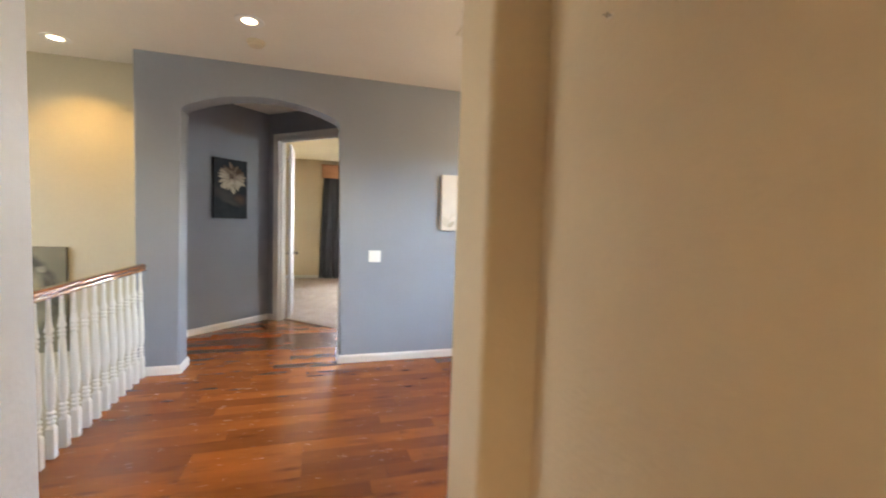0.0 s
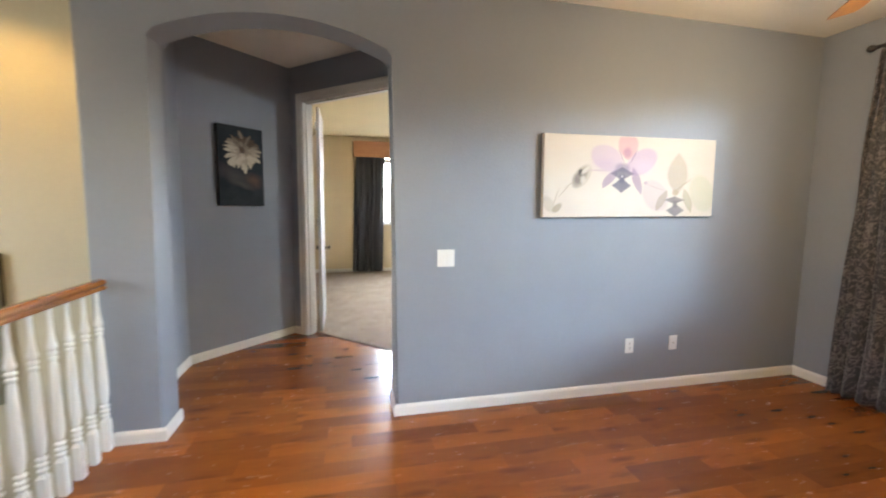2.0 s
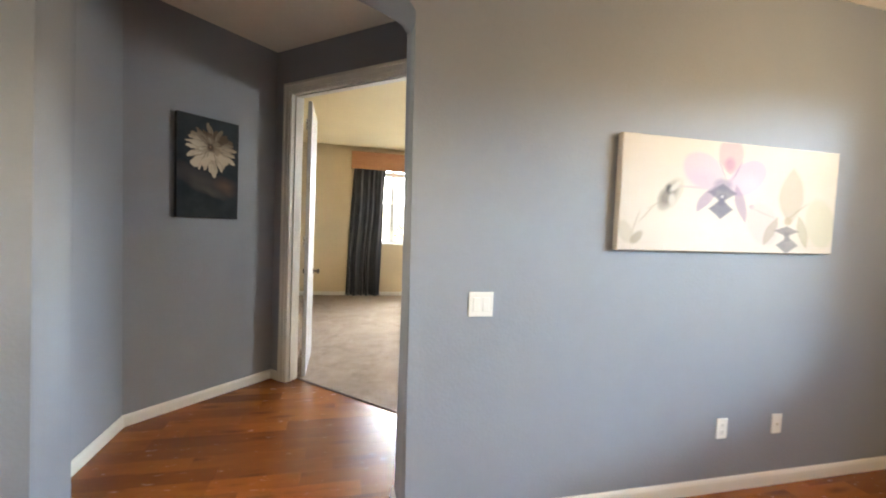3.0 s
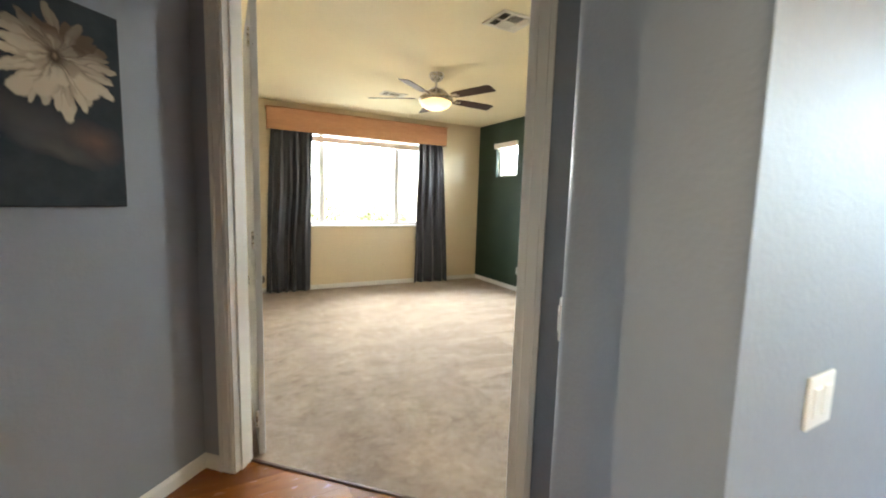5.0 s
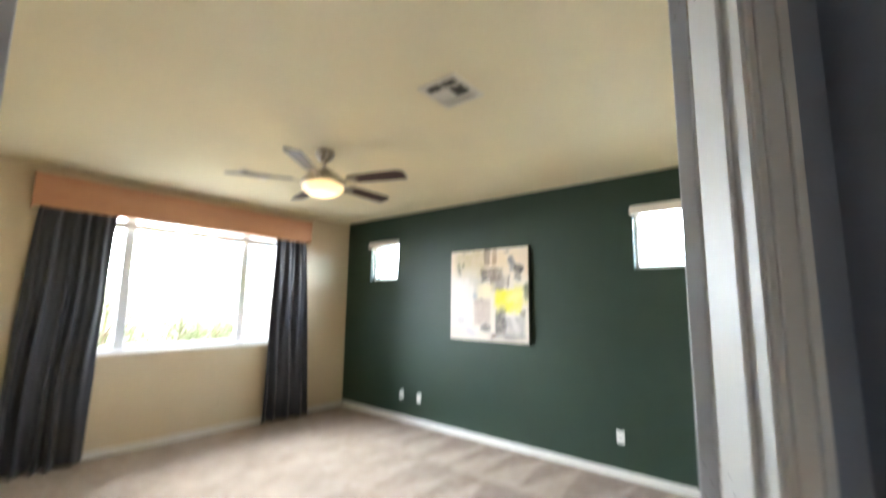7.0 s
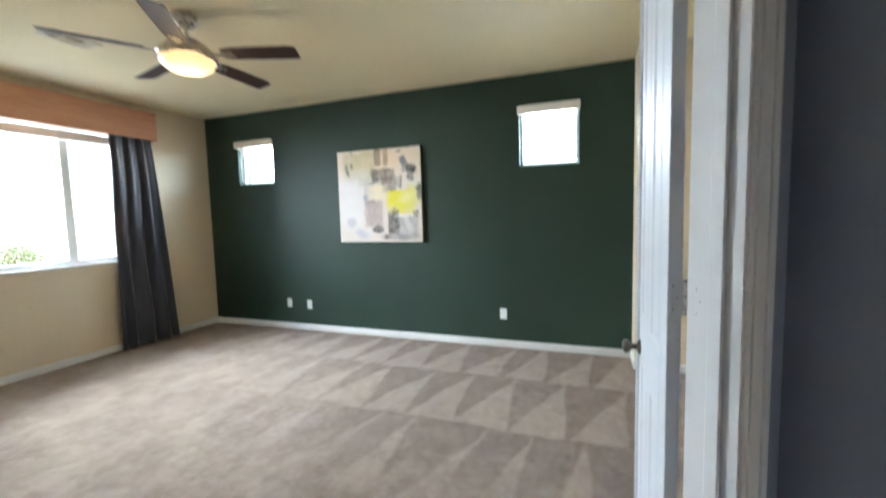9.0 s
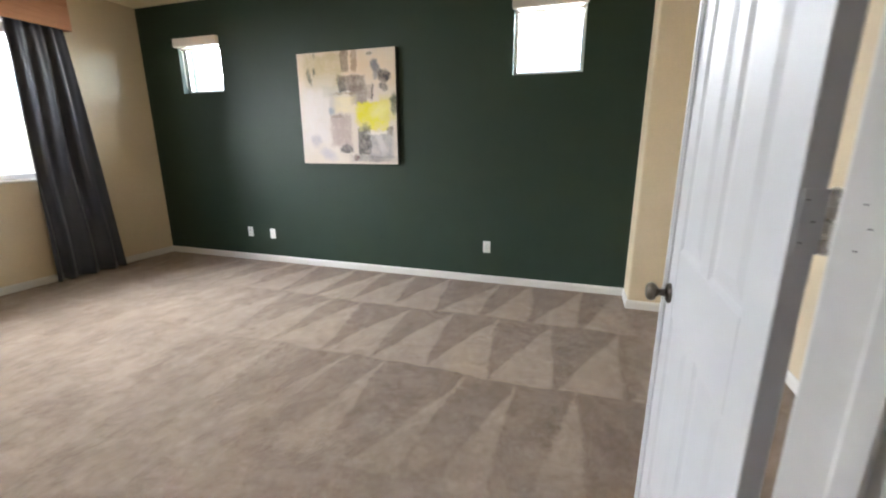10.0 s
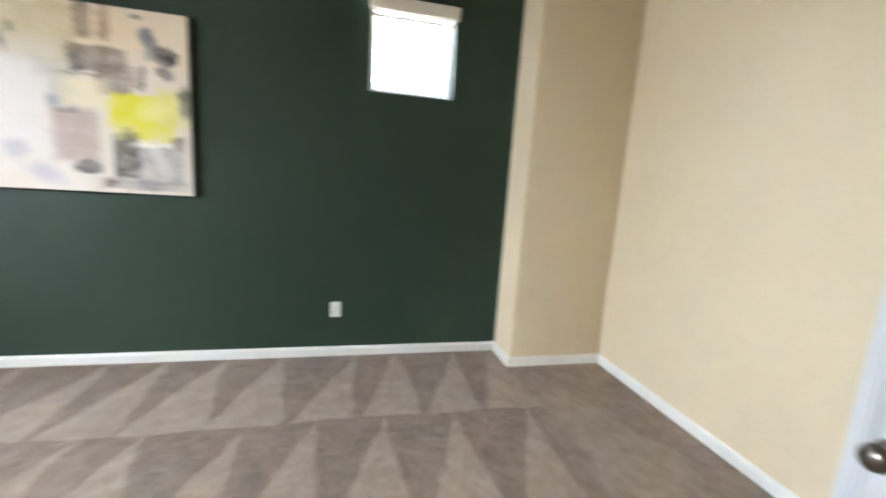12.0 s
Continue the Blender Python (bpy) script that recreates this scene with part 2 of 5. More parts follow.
    light = math_node(nt, "ADD", math_node(nt, "MULTIPLY", light, 0.70), math_node(nt, "MULTIPLY", mott, 0.30))
    c = mix_col(nt, light, (0.135, 0.089, 0.058), (0.455, 0.349, 0.262))
    tuft = ramp(nt, noise_tex(nt, v, 130, 4, 0.75), 0.32, 0.68)
    c = mix_col(nt, math_node(nt, "MULTIPLY", tuft, 0.42), c, (0.19, 0.145, 0.108))
    fleck = ramp(nt, noise_tex(nt, v, 8, 3, 0.6), 0.685, 0.73)
    c = mix_col(nt, math_node(nt, "MULTIPLY", fleck, 0.5), c, (0.13, 0.09, 0.06))
    nt.links.new(c, b.inputs["Base Color"])
    b.inputs["Roughness"].default_value, b.inputs["Specular IOR Level"].default_value = 0.95, 0.1
    b.inputs["Sheen Weight"].default_value, b.inputs["Sheen Roughness"].default_value = 0.3, 0.4
    h = math_node(nt, "ADD", noise_tex(nt, v, 320, 3), math_node(nt, "MULTIPLY", noise_tex(nt, v, 13, 5, 0.65), 2.2))
    bump_to(nt, b, h, 0.8, 0.011)
    return m


CARPET = carpet_mat()


def cloth_mat(name, color, rough=0.75, pattern=False):
    m, nt, b = start(name)
    v = coords(nt)
    n1, n2 = noise_tex(nt, v, 3), noise_tex(nt, v, 300, 2)
    c = mix_col(nt, n1, tuple(x * 0.85 for x in color), tuple(x * 1.15 for x in color))
    if pattern:
        wv = nd(nt, "TexNoise")
        wv.inputs["Scale"].default_value, wv.inputs["Detail"].default_value, wv.inputs["Distortion"].default_value = 11, 3, 2.2
        nt.links.new(v, wv.inputs["Vector"])
        band = math_node(nt, "ABSOLUTE", math_node(nt, "SUBTRACT", wv.outputs["Fac"], 0.5))
        c = mix_col(nt, ramp(nt, band, 0.050, 0.022), c, (0.15, 0.14, 0.15))
    nt.links.new(mix_col(nt, math_node(nt, "MULTIPLY", n2, 0.3), c, (0.0, 0.0, 0.0)), b.inputs["Base Color"])
    b.inputs["Roughness"].default_value, b.inputs["Sheen Weight"].default_value = rough, 0.2
    bump_to(nt, b, n2, 0.15, 0.002)
    return m


CURTAIN = cloth_mat("charcoal_satin_cloth", (0.034, 0.037, 0.052), 0.45)
CURTAIN_PAT = cloth_mat("patterned_dark_cloth", (0.032, 0.031, 0.042), 0.55, True)


def picture_mat(name, w, h, base, layers, wobble=0.03, wobble_scale=9.0, grain=0.06, rag=0.55, patchy=0.72):
    """Paint on canvas. layers: shape, centre x, centre z, half width, half height (in parts of the canvas), turn, colour, softness, strength."""
    m, nt, b = start(name)
    mp = nd(nt, "Mapping")
    mp.inputs["Scale"].default_value = (1 / w, 0, 1 / h)
    nt.links.new(coords(nt), mp.inputs["Vector"])
    flat = mp.outputs[0]
    n = nd(nt, "TexNoise")
    n.inputs["Scale"].default_value, n.inputs["Detail"].default_value, n.inputs["Roughness"].default_value = wobble_scale, 8, rag
    nt.links.new(flat, n.inputs["Vector"])
    ctr = nd(nt, "VectorMath", op="SUBTRACT")
    nt.links.new(n.outputs["Color"], ctr.inputs[0])
    ctr.inputs[1].default_value = (0.5, 0.5, 0.5)
    wob = nd(nt, "VectorMath", op="MULTIPLY_ADD")
    nt.links.new(ctr.outputs[0], wob.inputs[0])
    wob.inputs[1].default_value = (wobble * 2, 0, wobble * 2)
    nt.links.new(flat, wob.inputs[2])
    streak = ramp(nt, noise_tex(nt, flat, 7, 10, 0.78), 0.40, 0.56, patchy, 1.0)
    c = mix_col(nt, noise_tex(nt, flat, 3, 4), tuple(x * 0.9 for x in base), tuple(min(1, x * 1.08) for x in base))
    for shape, cx, cz, rx, rz, turn, color, soft, strength in layers:
        q = nd(nt, "Mapping")
        q.vector_type = "TEXTURE"
        q.inputs["Location"].default_value = (cx, 0, cz)
        q.inputs["Rotation"].default_value = (0, radians(-turn), 0)
        q.inputs["Scale"].default_value = (rx, 1, rz)
        nt.links.new(wob.outputs[0], q.inputs["Vector"])
        if shape == "box":
            ab = nd(nt, "VectorMath", op="ABSOLUTE")
            nt.links.new(q.outputs[0], ab.inputs[0])
            sp = nd(nt, "SeparateXYZ")
            nt.links.new(ab.outputs[0], sp.inputs[0])
            d = math_node(nt, "MAXIMUM", sp.outputs[0], sp.outputs[2])
        elif shape in ("leaf", "diamond"):
            ab = nd(nt, "VectorMath", op="ABSOLUTE")
            nt.links.new(q.outputs[0], ab.inputs[0])
            sp = nd(nt, "SeparateXYZ")
            nt.links.new(ab.outputs[0], sp.inputs[0])
            d = math_node(nt, "ADD", sp.outputs[0], math_node(nt, "POWER", sp.outputs[2], 2.0) if shape == "leaf" else sp.outputs[2])
        else:
            ln = nd(nt, "VectorMath", op="LENGTH")
            nt.links.new(q.outputs[0], ln.inputs[0])
            d = ln.outputs["Value"]
            if shape == "ring":
                d = math_node(nt, "MULTIPLY", math_node(nt, "ABSOLUTE", math_node(nt, "SUBTRACT", d, 1.0)), 12.0)
        k = math_node(nt, "MULTIPLY", ramp(nt, d, 1 + soft, 1 - soft), strength)
        c = mix_col(nt, math_node(nt, "MULTIPLY", k, streak), c, color)
    nt.links.new(c, b.inputs["Base Color"])
    b.inputs["Roughness"].default_value = 0.6
    b.inputs["Specular IOR Level"].default_value = 0.3
    bump_to(nt, b, noise_tex(nt, coords(nt), 500, 2), grain, 0.002)
    return m


# ---- mesh helpers ----
def part(name, bm, material, parent=None, label="", smooth=None):
    me = bpy.data.meshes.new(name)
    bmesh.ops.recalc_face_normals(bm, faces=bm.faces)
    bm.to_mesh(me)
    bm.free()
    me.materials.append(material)
    if smooth:
        me.shade_smooth()
        me.set_sharp_from_angle(angle=radians(smooth))
    ob = new(name, me)
    if parent:
        ob.parent = parent
    if label:
        ob["label"] = label
    return ob


def thing(name, m, label, category, group="", kind=""):
    ob = new(name)
    ob.empty_display_size = 0.1
    ob.matrix_world = m
    return tagged(ob, label, category, group, kind)


def cuboid(bm, x0, x1, y0, y1, z0, z1, bevel=0.0, seg=1):
    geo = bmesh.ops.create_cube(bm, size=1, matrix=Matrix.Translation(((x0 + x1) / 2, (y0 + y1) / 2, (z0 + z1) / 2)) @ Matrix.Diagonal((abs(x1 - x0), abs(y1 - y0), abs(z1 - z0), 1)))
    if bevel:
        edges = {e for v in geo["verts"] for e in v.link_edges}
        bmesh.ops.bevel(bm, geom=list(edges), offset=bevel, segments=seg, affect="EDGES", profile=0.5)
    return bm


def box(*a, **k):
    return cuboid(bmesh.new(), *a, **k)


def prism(bm, pts, z0, z1):
    lo = [bm.verts.new((x, y, z0)) for x, y in pts]
    hi = [bm.verts.new((x, y, z1)) for x, y in pts]
    n = len(pts)
    bm.faces.new(lo[::-1])
    bm.faces.new(hi)
    for i in range(n):
        bm.faces.new((lo[i], lo[(i + 1) % n], hi[(i + 1) % n], hi[i]))
    return bm


def lathe(bm, profile, seg=24, m=Matrix()):
    rings = []
    for r, z in profile:
        rings.append([bm.verts.new(m @ Vector((r * math.cos(2 * math.pi * i / seg), r * math.sin(2 * math.pi * i / seg), z))) for i in range(seg)])
    for a, b in zip(rings, rings[1:]):
        for i in range(seg):
            bm.faces.new((a[i], a[(i + 1) % seg], b[(i + 1) % seg], b[i]))
    for ring in (rings[0], rings[-1]):
        bm.faces.new(ring)
    return bm


def extrude_profile(bm, profile, p0, p1, up=Vector((0, 0, 1))):
    """profile: (side, up) pairs, carried from p0 to p1; side is to the left of the way."""
    p0, p1 = Vector(p0), Vector(p1)
    d = (p1 - p0).normalized()
    side = up.cross(d).normalized()
    rings = [[bm.verts.new(p + side * a + up * c) for a, c in profile] for p in (p0, p1)]
    n = len(profile)
    for i in range(n):
        bm.faces.new((rings[0][i], rings[0][(i + 1) % n], rings[1][(i + 1) % n], rings[1][i]))
    bm.faces.new(rings[0][::-1])
    bm.faces.new(rings[1])
    return bm


def structure(name, bm, material, label, category, smooth=None):
    return tagged(part(name, bm, material, smooth=smooth), label, category, kind="structure")


R2 = math.sqrt(0.5)


def diag(s, d):
    """Plan point: s along the slanted door wall, d from the loft towards the bedroom."""
    return ((s + d) * R2, (d - s) * R2)


# ---- large structure ----
TOP = 2.95
Y_GRAY, X_LOFT, X_GREEN, Y_WIN, Y_BACK = 4.775, 4.16, 4.285, 11.04, 4.885
ARCH_L, ARCH_R, SPRING, CROWN = -0.640, 0.735, 2.335, 2.497
Y_ARCH = 5.005
D_FRONT, D_BACK, S_LEFT, S_RIGHT, DOOR_TOP = 4.747, 4.855, -4.750, -3.297, 2.470


def gray_wall():
    """Wall between loft and vestibule, with a low segmental arch cut through it and rounded corners."""
    bm = bmesh.new()
    half, rise, mid = (ARCH_R - ARCH_L) / 2, CROWN - SPRING, (ARCH_L + ARCH_R) / 2
    rad = (half * half + rise * rise) / (2 * rise)
    ang = math.asin(half / rad)
    arc = [(mid + rad * math.sin(a), CROWN - rad + rad * math.cos(a)) for a in np.linspace(-ang, ang, 25)]
    pts = [(-0.97, -0.02), (ARCH_L, -0.02), *arc, (ARCH_R, -0.02), (1.02, -0.02), (1.02, TOP), (-0.97, TOP)]
    f = [bm.verts.new((x, Y_GRAY, z)) for x, z in pts]
    g = [bm.verts.new((x, Y_ARCH, z)) for x, z in pts]
    n = len(pts)
    bm.faces.new(f)
    bm.faces.new(g[::-1])
    for i in range(n):
        bm.faces.new((f[i], g[i], g[(i + 1) % n], f[(i + 1) % n]))
    bm.edges.ensure_lookup_table()
    keep = []
    for e in bm.edges:
        a, b = e.verts
        if abs(a.co.y - b.co.y) < 1e-6 and all(-0.03 < v.co.z < CROWN + 0.01 and ARCH_L - 0.01 < v.co.x < ARCH_R + 0.01 for v in e.verts) and not all(v.co.z < 0 for v in e.verts):
            keep.append(e)
        if abs(a.co.x - b.co.x) < 1e-6 and abs(a.co.x + 0.97) < 1e-3 and abs(a.co.z - b.co.z) > 1:
            keep.append(e)
    bmesh.ops.bevel(bm, geom=keep, offset=0.022, segments=5, affect="EDGES", profile=0.5)
    bmesh.ops.triangulate(bm, faces=[fc for fc in bm.faces if len(fc.verts) > 4])
    return structure("wall_loft_arch", bm, GRAY, "gray-blue painted wall with an arched opening", "wall", 40)


gray_wall()
structure("wall_loft_north", box(1.02, X_LOFT + 0.2, Y_GRAY, Y_BACK, -0.02, TOP), GRAY, "gray-blue painted drywall behind the flower canvas", "wall")


def wall_with_holes(name, axis, at0, at1, lo, hi, holes, material, label, z0=-0.02, z1=TOP):
    """A straight wall along x or y; holes: (from, to, sill, head)."""
    us = sorted({lo, hi, *(h[0] for h in holes), *(h[1] for h in holes)})
    zs = sorted({z0, z1, *(h[2] for h in holes), *(h[3] for h in holes)})
    bm = bmesh.new()
    made = {}

    def vert(i, k, side):
        if (i, k, side) not in made:
            at = (at0, at1)[side]
            made[i, k, side] = bm.verts.new((us[i], at, zs[k]) if axis == "x" else (at, us[i], zs[k]))
        return made[i, k, side]

    def solid(i, k):
        if not (0 <= i < len(us) - 1 and 0 <= k < len(zs) - 1):
            return False
        u, z = (us[i] + us[i + 1]) / 2, (zs[k] + zs[k + 1]) / 2
        return not any(h[0] < u < h[1] and h[2] < z < h[3] for h in holes)
    for i in range(len(us) - 1):
        for k in range(len(zs) - 1):
            if not solid(i, k):
                continue
            for side in (0, 1):
                bm.faces.new([vert(a, c, side) for a, c in ((i, k), (i + 1, k), (i + 1, k + 1), (i, k + 1))])
            for di, dk, p, q in ((-1, 0, (i, k), (i, k + 1)), (1, 0, (i + 1, k), (i + 1, k + 1)), (0, -1, (i, k), (i + 1, k)), (0, 1, (i, k + 1), (i + 1, k + 1))):
                if not solid(i + di, k + dk):
                    bm.faces.new((vert(*p, 0), vert(*q, 0), vert(*q, 1), vert(*p, 1)))
    bmesh.ops.recalc_face_normals(bm, faces=bm.faces)
    return structure(name, bm, material, label, "wall")


LOFT_WIN = (1.80, 4.12, 0.95, 2.41)
wall_with_holes("wall_loft_east", "y", X_LOFT, X_LOFT + 0.2, 0.0, Y_GRAY, [LOFT_WIN], GRAY, "gray-blue painted wall with a wide window")
structure("wall_loft_south", box(0.87, X_LOFT, 1.48, 1.69, -0.02, TOP, bevel=0.018, seg=4), TAN, "tan painted wall end beside the hallway", "wall", 40)
structure("wall_hall_east", box(1.007, 1.2, -1.6, 1.48, -0.02, TOP), TAN, "tan painted hallway wall", "wall")
structure("wall_hall_west", box(-0.2, -0.02, -1.6, 1.68, -0.02, TOP, bevel=0.018, seg=4), HALLDAY, "pale hallway wall with bluish daylight in its colour", "wall", 40)
structure("wall_hall_south", box(-0.2, 1.2, -1.75, -1.6, -0.02, TOP), TAN, "tan painted hallway end wall", "wall")
structure("wall_stair_south", box(-3.6, -0.2, 1.55, 1.68, -2.8, TOP), STAIR, "cream painted stairwell wall", "wall")
structure("wall_stair_north", box(-3.6, -0.92, 5.18, 5.33, -2.8, TOP), STAIR, "pale cream stairwell wall behind the railing", "wall")
wall_with_holes("wall_stair_west", "y", -3.8, -3.6, 1.55, 5.33, [(2.3, 4.3, 0.7, 2.3)], STAIR, "cream painted stairwell side wall with a window", -2.8)
structure("wall_stair_east", box(-1.04, -0.975, Y_ARCH, 5.18, -2.8, TOP), STAIR, "cream painted stairwell return", "wall")
structure("wall_stair_lower", box(-0.95, -0.85, 1.68, 5.05, -2.8, -0.14), STAIR, "cream painted stairwell wall under the floor edge", "wall")
structure("floor_lower", box(-3.6, -0.95, 1.68, 5.25, -2.9, -2.8), CARPET, "beige carpet on the lower storey", "floor")

# vestibule
KX = -0.92
KINK, CORNER_L = (KX, KX + 6.97), ((6.713 - 6.97) / 2, (6.713 + 6.97) / 2)
AX, AY = 0.835, 5.285
CORNER_R = ((6.713 - 4.45) / 2, (6.713 + 4.45) / 2)
structure("wall_vestibule_west", prism(bmesh.new(), [(KX, Y_ARCH), KINK, CORNER_L, (CORNER_L[0] - 0.12, CORNER_L[1] + 0.12), (KX - 0.12, KINK[1] + 0.06), (KX - 0.12, Y_ARCH)], -0.02, TOP), GRAY, "gray-blue painted vestibule wall with an angled bend", "wall")
east = prism(bmesh.new(), [(AX, Y_ARCH), (1.02, Y_ARCH), (1.02, Y_BACK), (1.30, Y_BACK), (1.30, 5.65), CORNER_R, (AX, AY)], -0.02, TOP)
turn_edge = [e for e in east.edges if all(abs(v.co.x - AX) < 1e-4 and abs(v.co.y - AY) < 1e-4 for v in e.verts)]
bmesh.ops.bevel(east, geom=turn_edge, offset=0.02, segments=5, affect="EDGES", profile=0.5)
structure("wall_vestibule_east", east, GRAY, "gray-blue painted vestibule wall beside the doors", "wall", 40)


def door_wall():
    bm = bmesh.new()
    sl, sr = (CORNER_L[0] - CORNER_L[1]) * R2 - 0.17, (CORNER_R[0] - CORNER_R[1]) * R2 + 0.0
    for a, b, c in ((sl, S_LEFT, -0.02), (S_RIGHT, sr, -0.02), (S_LEFT, S_RIGHT, DOOR_TOP)):
        prism(bm, [diag(a, D_FRONT), diag(b, D_FRONT), diag(b, D_BACK), diag(a, D_BACK)], c, TOP)
    return structure("wall_vestibule_door", bm, GRAY, "gray-blue painted wall with a double doorway", "wall")


door_wall()
# cream skin on the bedroom side of the slanted wall
skin = bmesh.new()
for a, b, c in ((-5.4, S_LEFT - 0.072, -0.02), (S_RIGHT + 0.072, -3.05, -0.02), (S_LEFT - 0.072, S_RIGHT + 0.072, DOOR_TOP + 0.072)):
    prism(skin, [diag(a, D_BACK), diag(b, D_BACK), diag(b, D_BACK + 0.012), diag(a, D_BACK + 0.012)], c, TOP)
structure("wall_bedroom_door", skin, CREAM, "cream painted wall round the double doors", "wall")
structure("wall_bedroom_west", box(-0.45, -0.3, 7.1, Y_WIN + 0.2, -0.02, TOP), CREAM, "cream painted bedroom wall", "wall")
WIN = (1.00, 3.16, 1.02, 2.47)
wall_with_holes("wall_bedroom_north", "x", Y_WIN, Y_WIN + 0.2, -0.3, X_GREEN + 0.2, [WIN], CREAM, "cream painted wall below and beside the wide window")
SMALL = [(6.150, 6.735, 1.915, 2.50), (9.905, 10.485, 1.905, 2.455)]
wall_with_holes("wall_bedroom_east", "y", X_GREEN, X_GREEN + 0.2, 5.66, Y_WIN, SMALL, GREEN, "dark green accent wall with two small square windows")
structure("wall_bedroom_pier", box(3.98, X_GREEN + 0.2, Y_BACK, 5.66, -0.02, TOP, bevel=0.018, seg=4), CREAM, "cream painted pier beside the dark green wall", "wall", 40)
structure("wall_bedroom_south", box(1.312, 3.98, Y_BACK, Y_BACK + 0.012, -0.02, TOP), CREAM, "cream painted back wall of the bedroom", "wall")
structure("wall_bedroom_closet", box(1.30, 1.312, Y_BACK, 5.66, -0.02, TOP), CREAM, "cream painted return behind the open door", "wall")

structure("ceiling_loft", prism(bmesh.new(), [(-3.8, -1.8), (4.4, -1.8), (4.4, 4.83), (-0.945, 4.83), (-0.945, 5.45), (-3.8, 5.45)], 2.775, 2.90), CEIL, "off-white painted loft ceiling", "ceiling")
structure("ceiling_bedroom", prism(bmesh.new(), [(-1.1, 4.83), (4.5, 4.83), (4.5, 11.3), (-1.1, 11.3)], 2.83, 2.93), CEILB, "painted bedroom and vestibule ceiling with warm bounced light in its colour", "ceiling")
structure("ceiling_vestibule", prism(bmesh.new(), [(-0.95, 4.85), (1.27, 4.85), (1.27, 5.515), (-0.28, 7.07), (-0.95, 6.5)], 2.822, 2.828), CEIL, "off-white painted vestibule ceiling", "ceiling")
# added out of view, to stop sun and sky leaking in past the ceilings
structure("roof", box(-3.9, 4.9, -2.0, 11.5, 2.96, 3.1), SUBFLOOR, "unseen slab over the ceilings against stray light", "roof")
structure("carpet", prism(bmesh.new(), [(-0.4, 7.285), (1.30, 5.585), (1.31, 4.84), (4.0, 4.84), (4.35, 5.6), (4.35, 11.1), (-0.4, 11.1)], -0.05, 0.006), CARPET, "beige cut-pile carpet with vacuum marks", "carpet")
structure("floor", prism(bmesh.new(), [(-0.95, 1.5), (-0.2, 1.5), (-0.2, -1.7), (4.2, -1.7), (4.2, 4.84), (1.29, 5.56), (-0.42, 7.27), (-0.95, 6.4)], -0.14, -0.012), SUBFLOOR, "wooden floor bed with dark joints", "floor")
edge = extrude_profile(bmesh.new(), [(-0.011, -0.004), (-0.011, 0.005), (-0.006, 0.008), (0.006, 0.008), (0.011, 0.004), (0.011, -0.004)], (*diag(S_LEFT, 4.868), 0.0), (*diag(S_RIGHT, 4.868), 0.0))
structure("trim_threshold", edge, DIRT, "dark strip where carpet meets wood", "threshold")

# ground and far distance outside
GROUND = mat("dry_ground", (0.30, 0.27, 0.20), 0.9, var=0.3, large=0.05, fine=1.5)
structure("ground", box(-900, 900, -900, 900, -3.3, -3.0), GROUND, "pale dry ground outside", "ground")

# skirting boards
BASE = [(0, 0), (0.013, 0), (0.013, 0.058), (0.009, 0.070), (0.004, 0.078), (0, 0.078)]


def baseboard(p0, p1, trim=0.0):
    d = (Vector(p1) - Vector(p0)).normalized() * trim
    a, c = Vector(p0) - d, Vector(p1) + d
    return structure("baseboard", extrude_profile(bmesh.new(), BASE, (a.x, a.y, 0), (c.x, c.y, 0)), TRIM, "white painted baseboard", "baseboard")


baseboard((X_LOFT, Y_GRAY), (ARCH_R, Y_GRAY))
baseboard((ARCH_R, Y_GRAY), (ARCH_R, Y_ARCH), 0.012)
baseboard((ARCH_L, Y_ARCH), (ARCH_L, Y_GRAY), 0.012)
baseboard((ARCH_L, Y_GRAY), (-0.90, Y_GRAY))
baseboard((X_LOFT, 1.69), (X_LOFT, Y_GRAY))
baseboard((KX, KINK[1]), (KX, Y_ARCH))
baseboard(CORNER_L, KINK)
baseboard(diag(S_LEFT - 0.072, D_FRONT), CORNER_L)
baseboard((AX, Y_ARCH), (AX, AY))
baseboard((AX, AY), CORNER_R)
baseboard((0.87, 1.48), (0.87, 1.69), 0.012)
baseboard((1.007, 0.2), (1.007, 1.48))
baseboard((X_GREEN, Y_WIN), (-0.3, Y_WIN))
baseboard((X_GREEN, 5.66), (X_GREEN, Y_WIN))
baseboard((3.98, 5.66), (X_GREEN, 5.66), 0.012)
baseboard((3.98, Y_BACK + 0.012), (3.98, 5.66), 0.012)
baseboard((1.312, Y_BACK + 0.012), (3.98, Y_BACK + 0.012))
baseboard((1.312, 5.62), (1.312, Y_BACK + 0.012))
baseboard((-0.3, Y_WIN), (-0.3, 7.26))


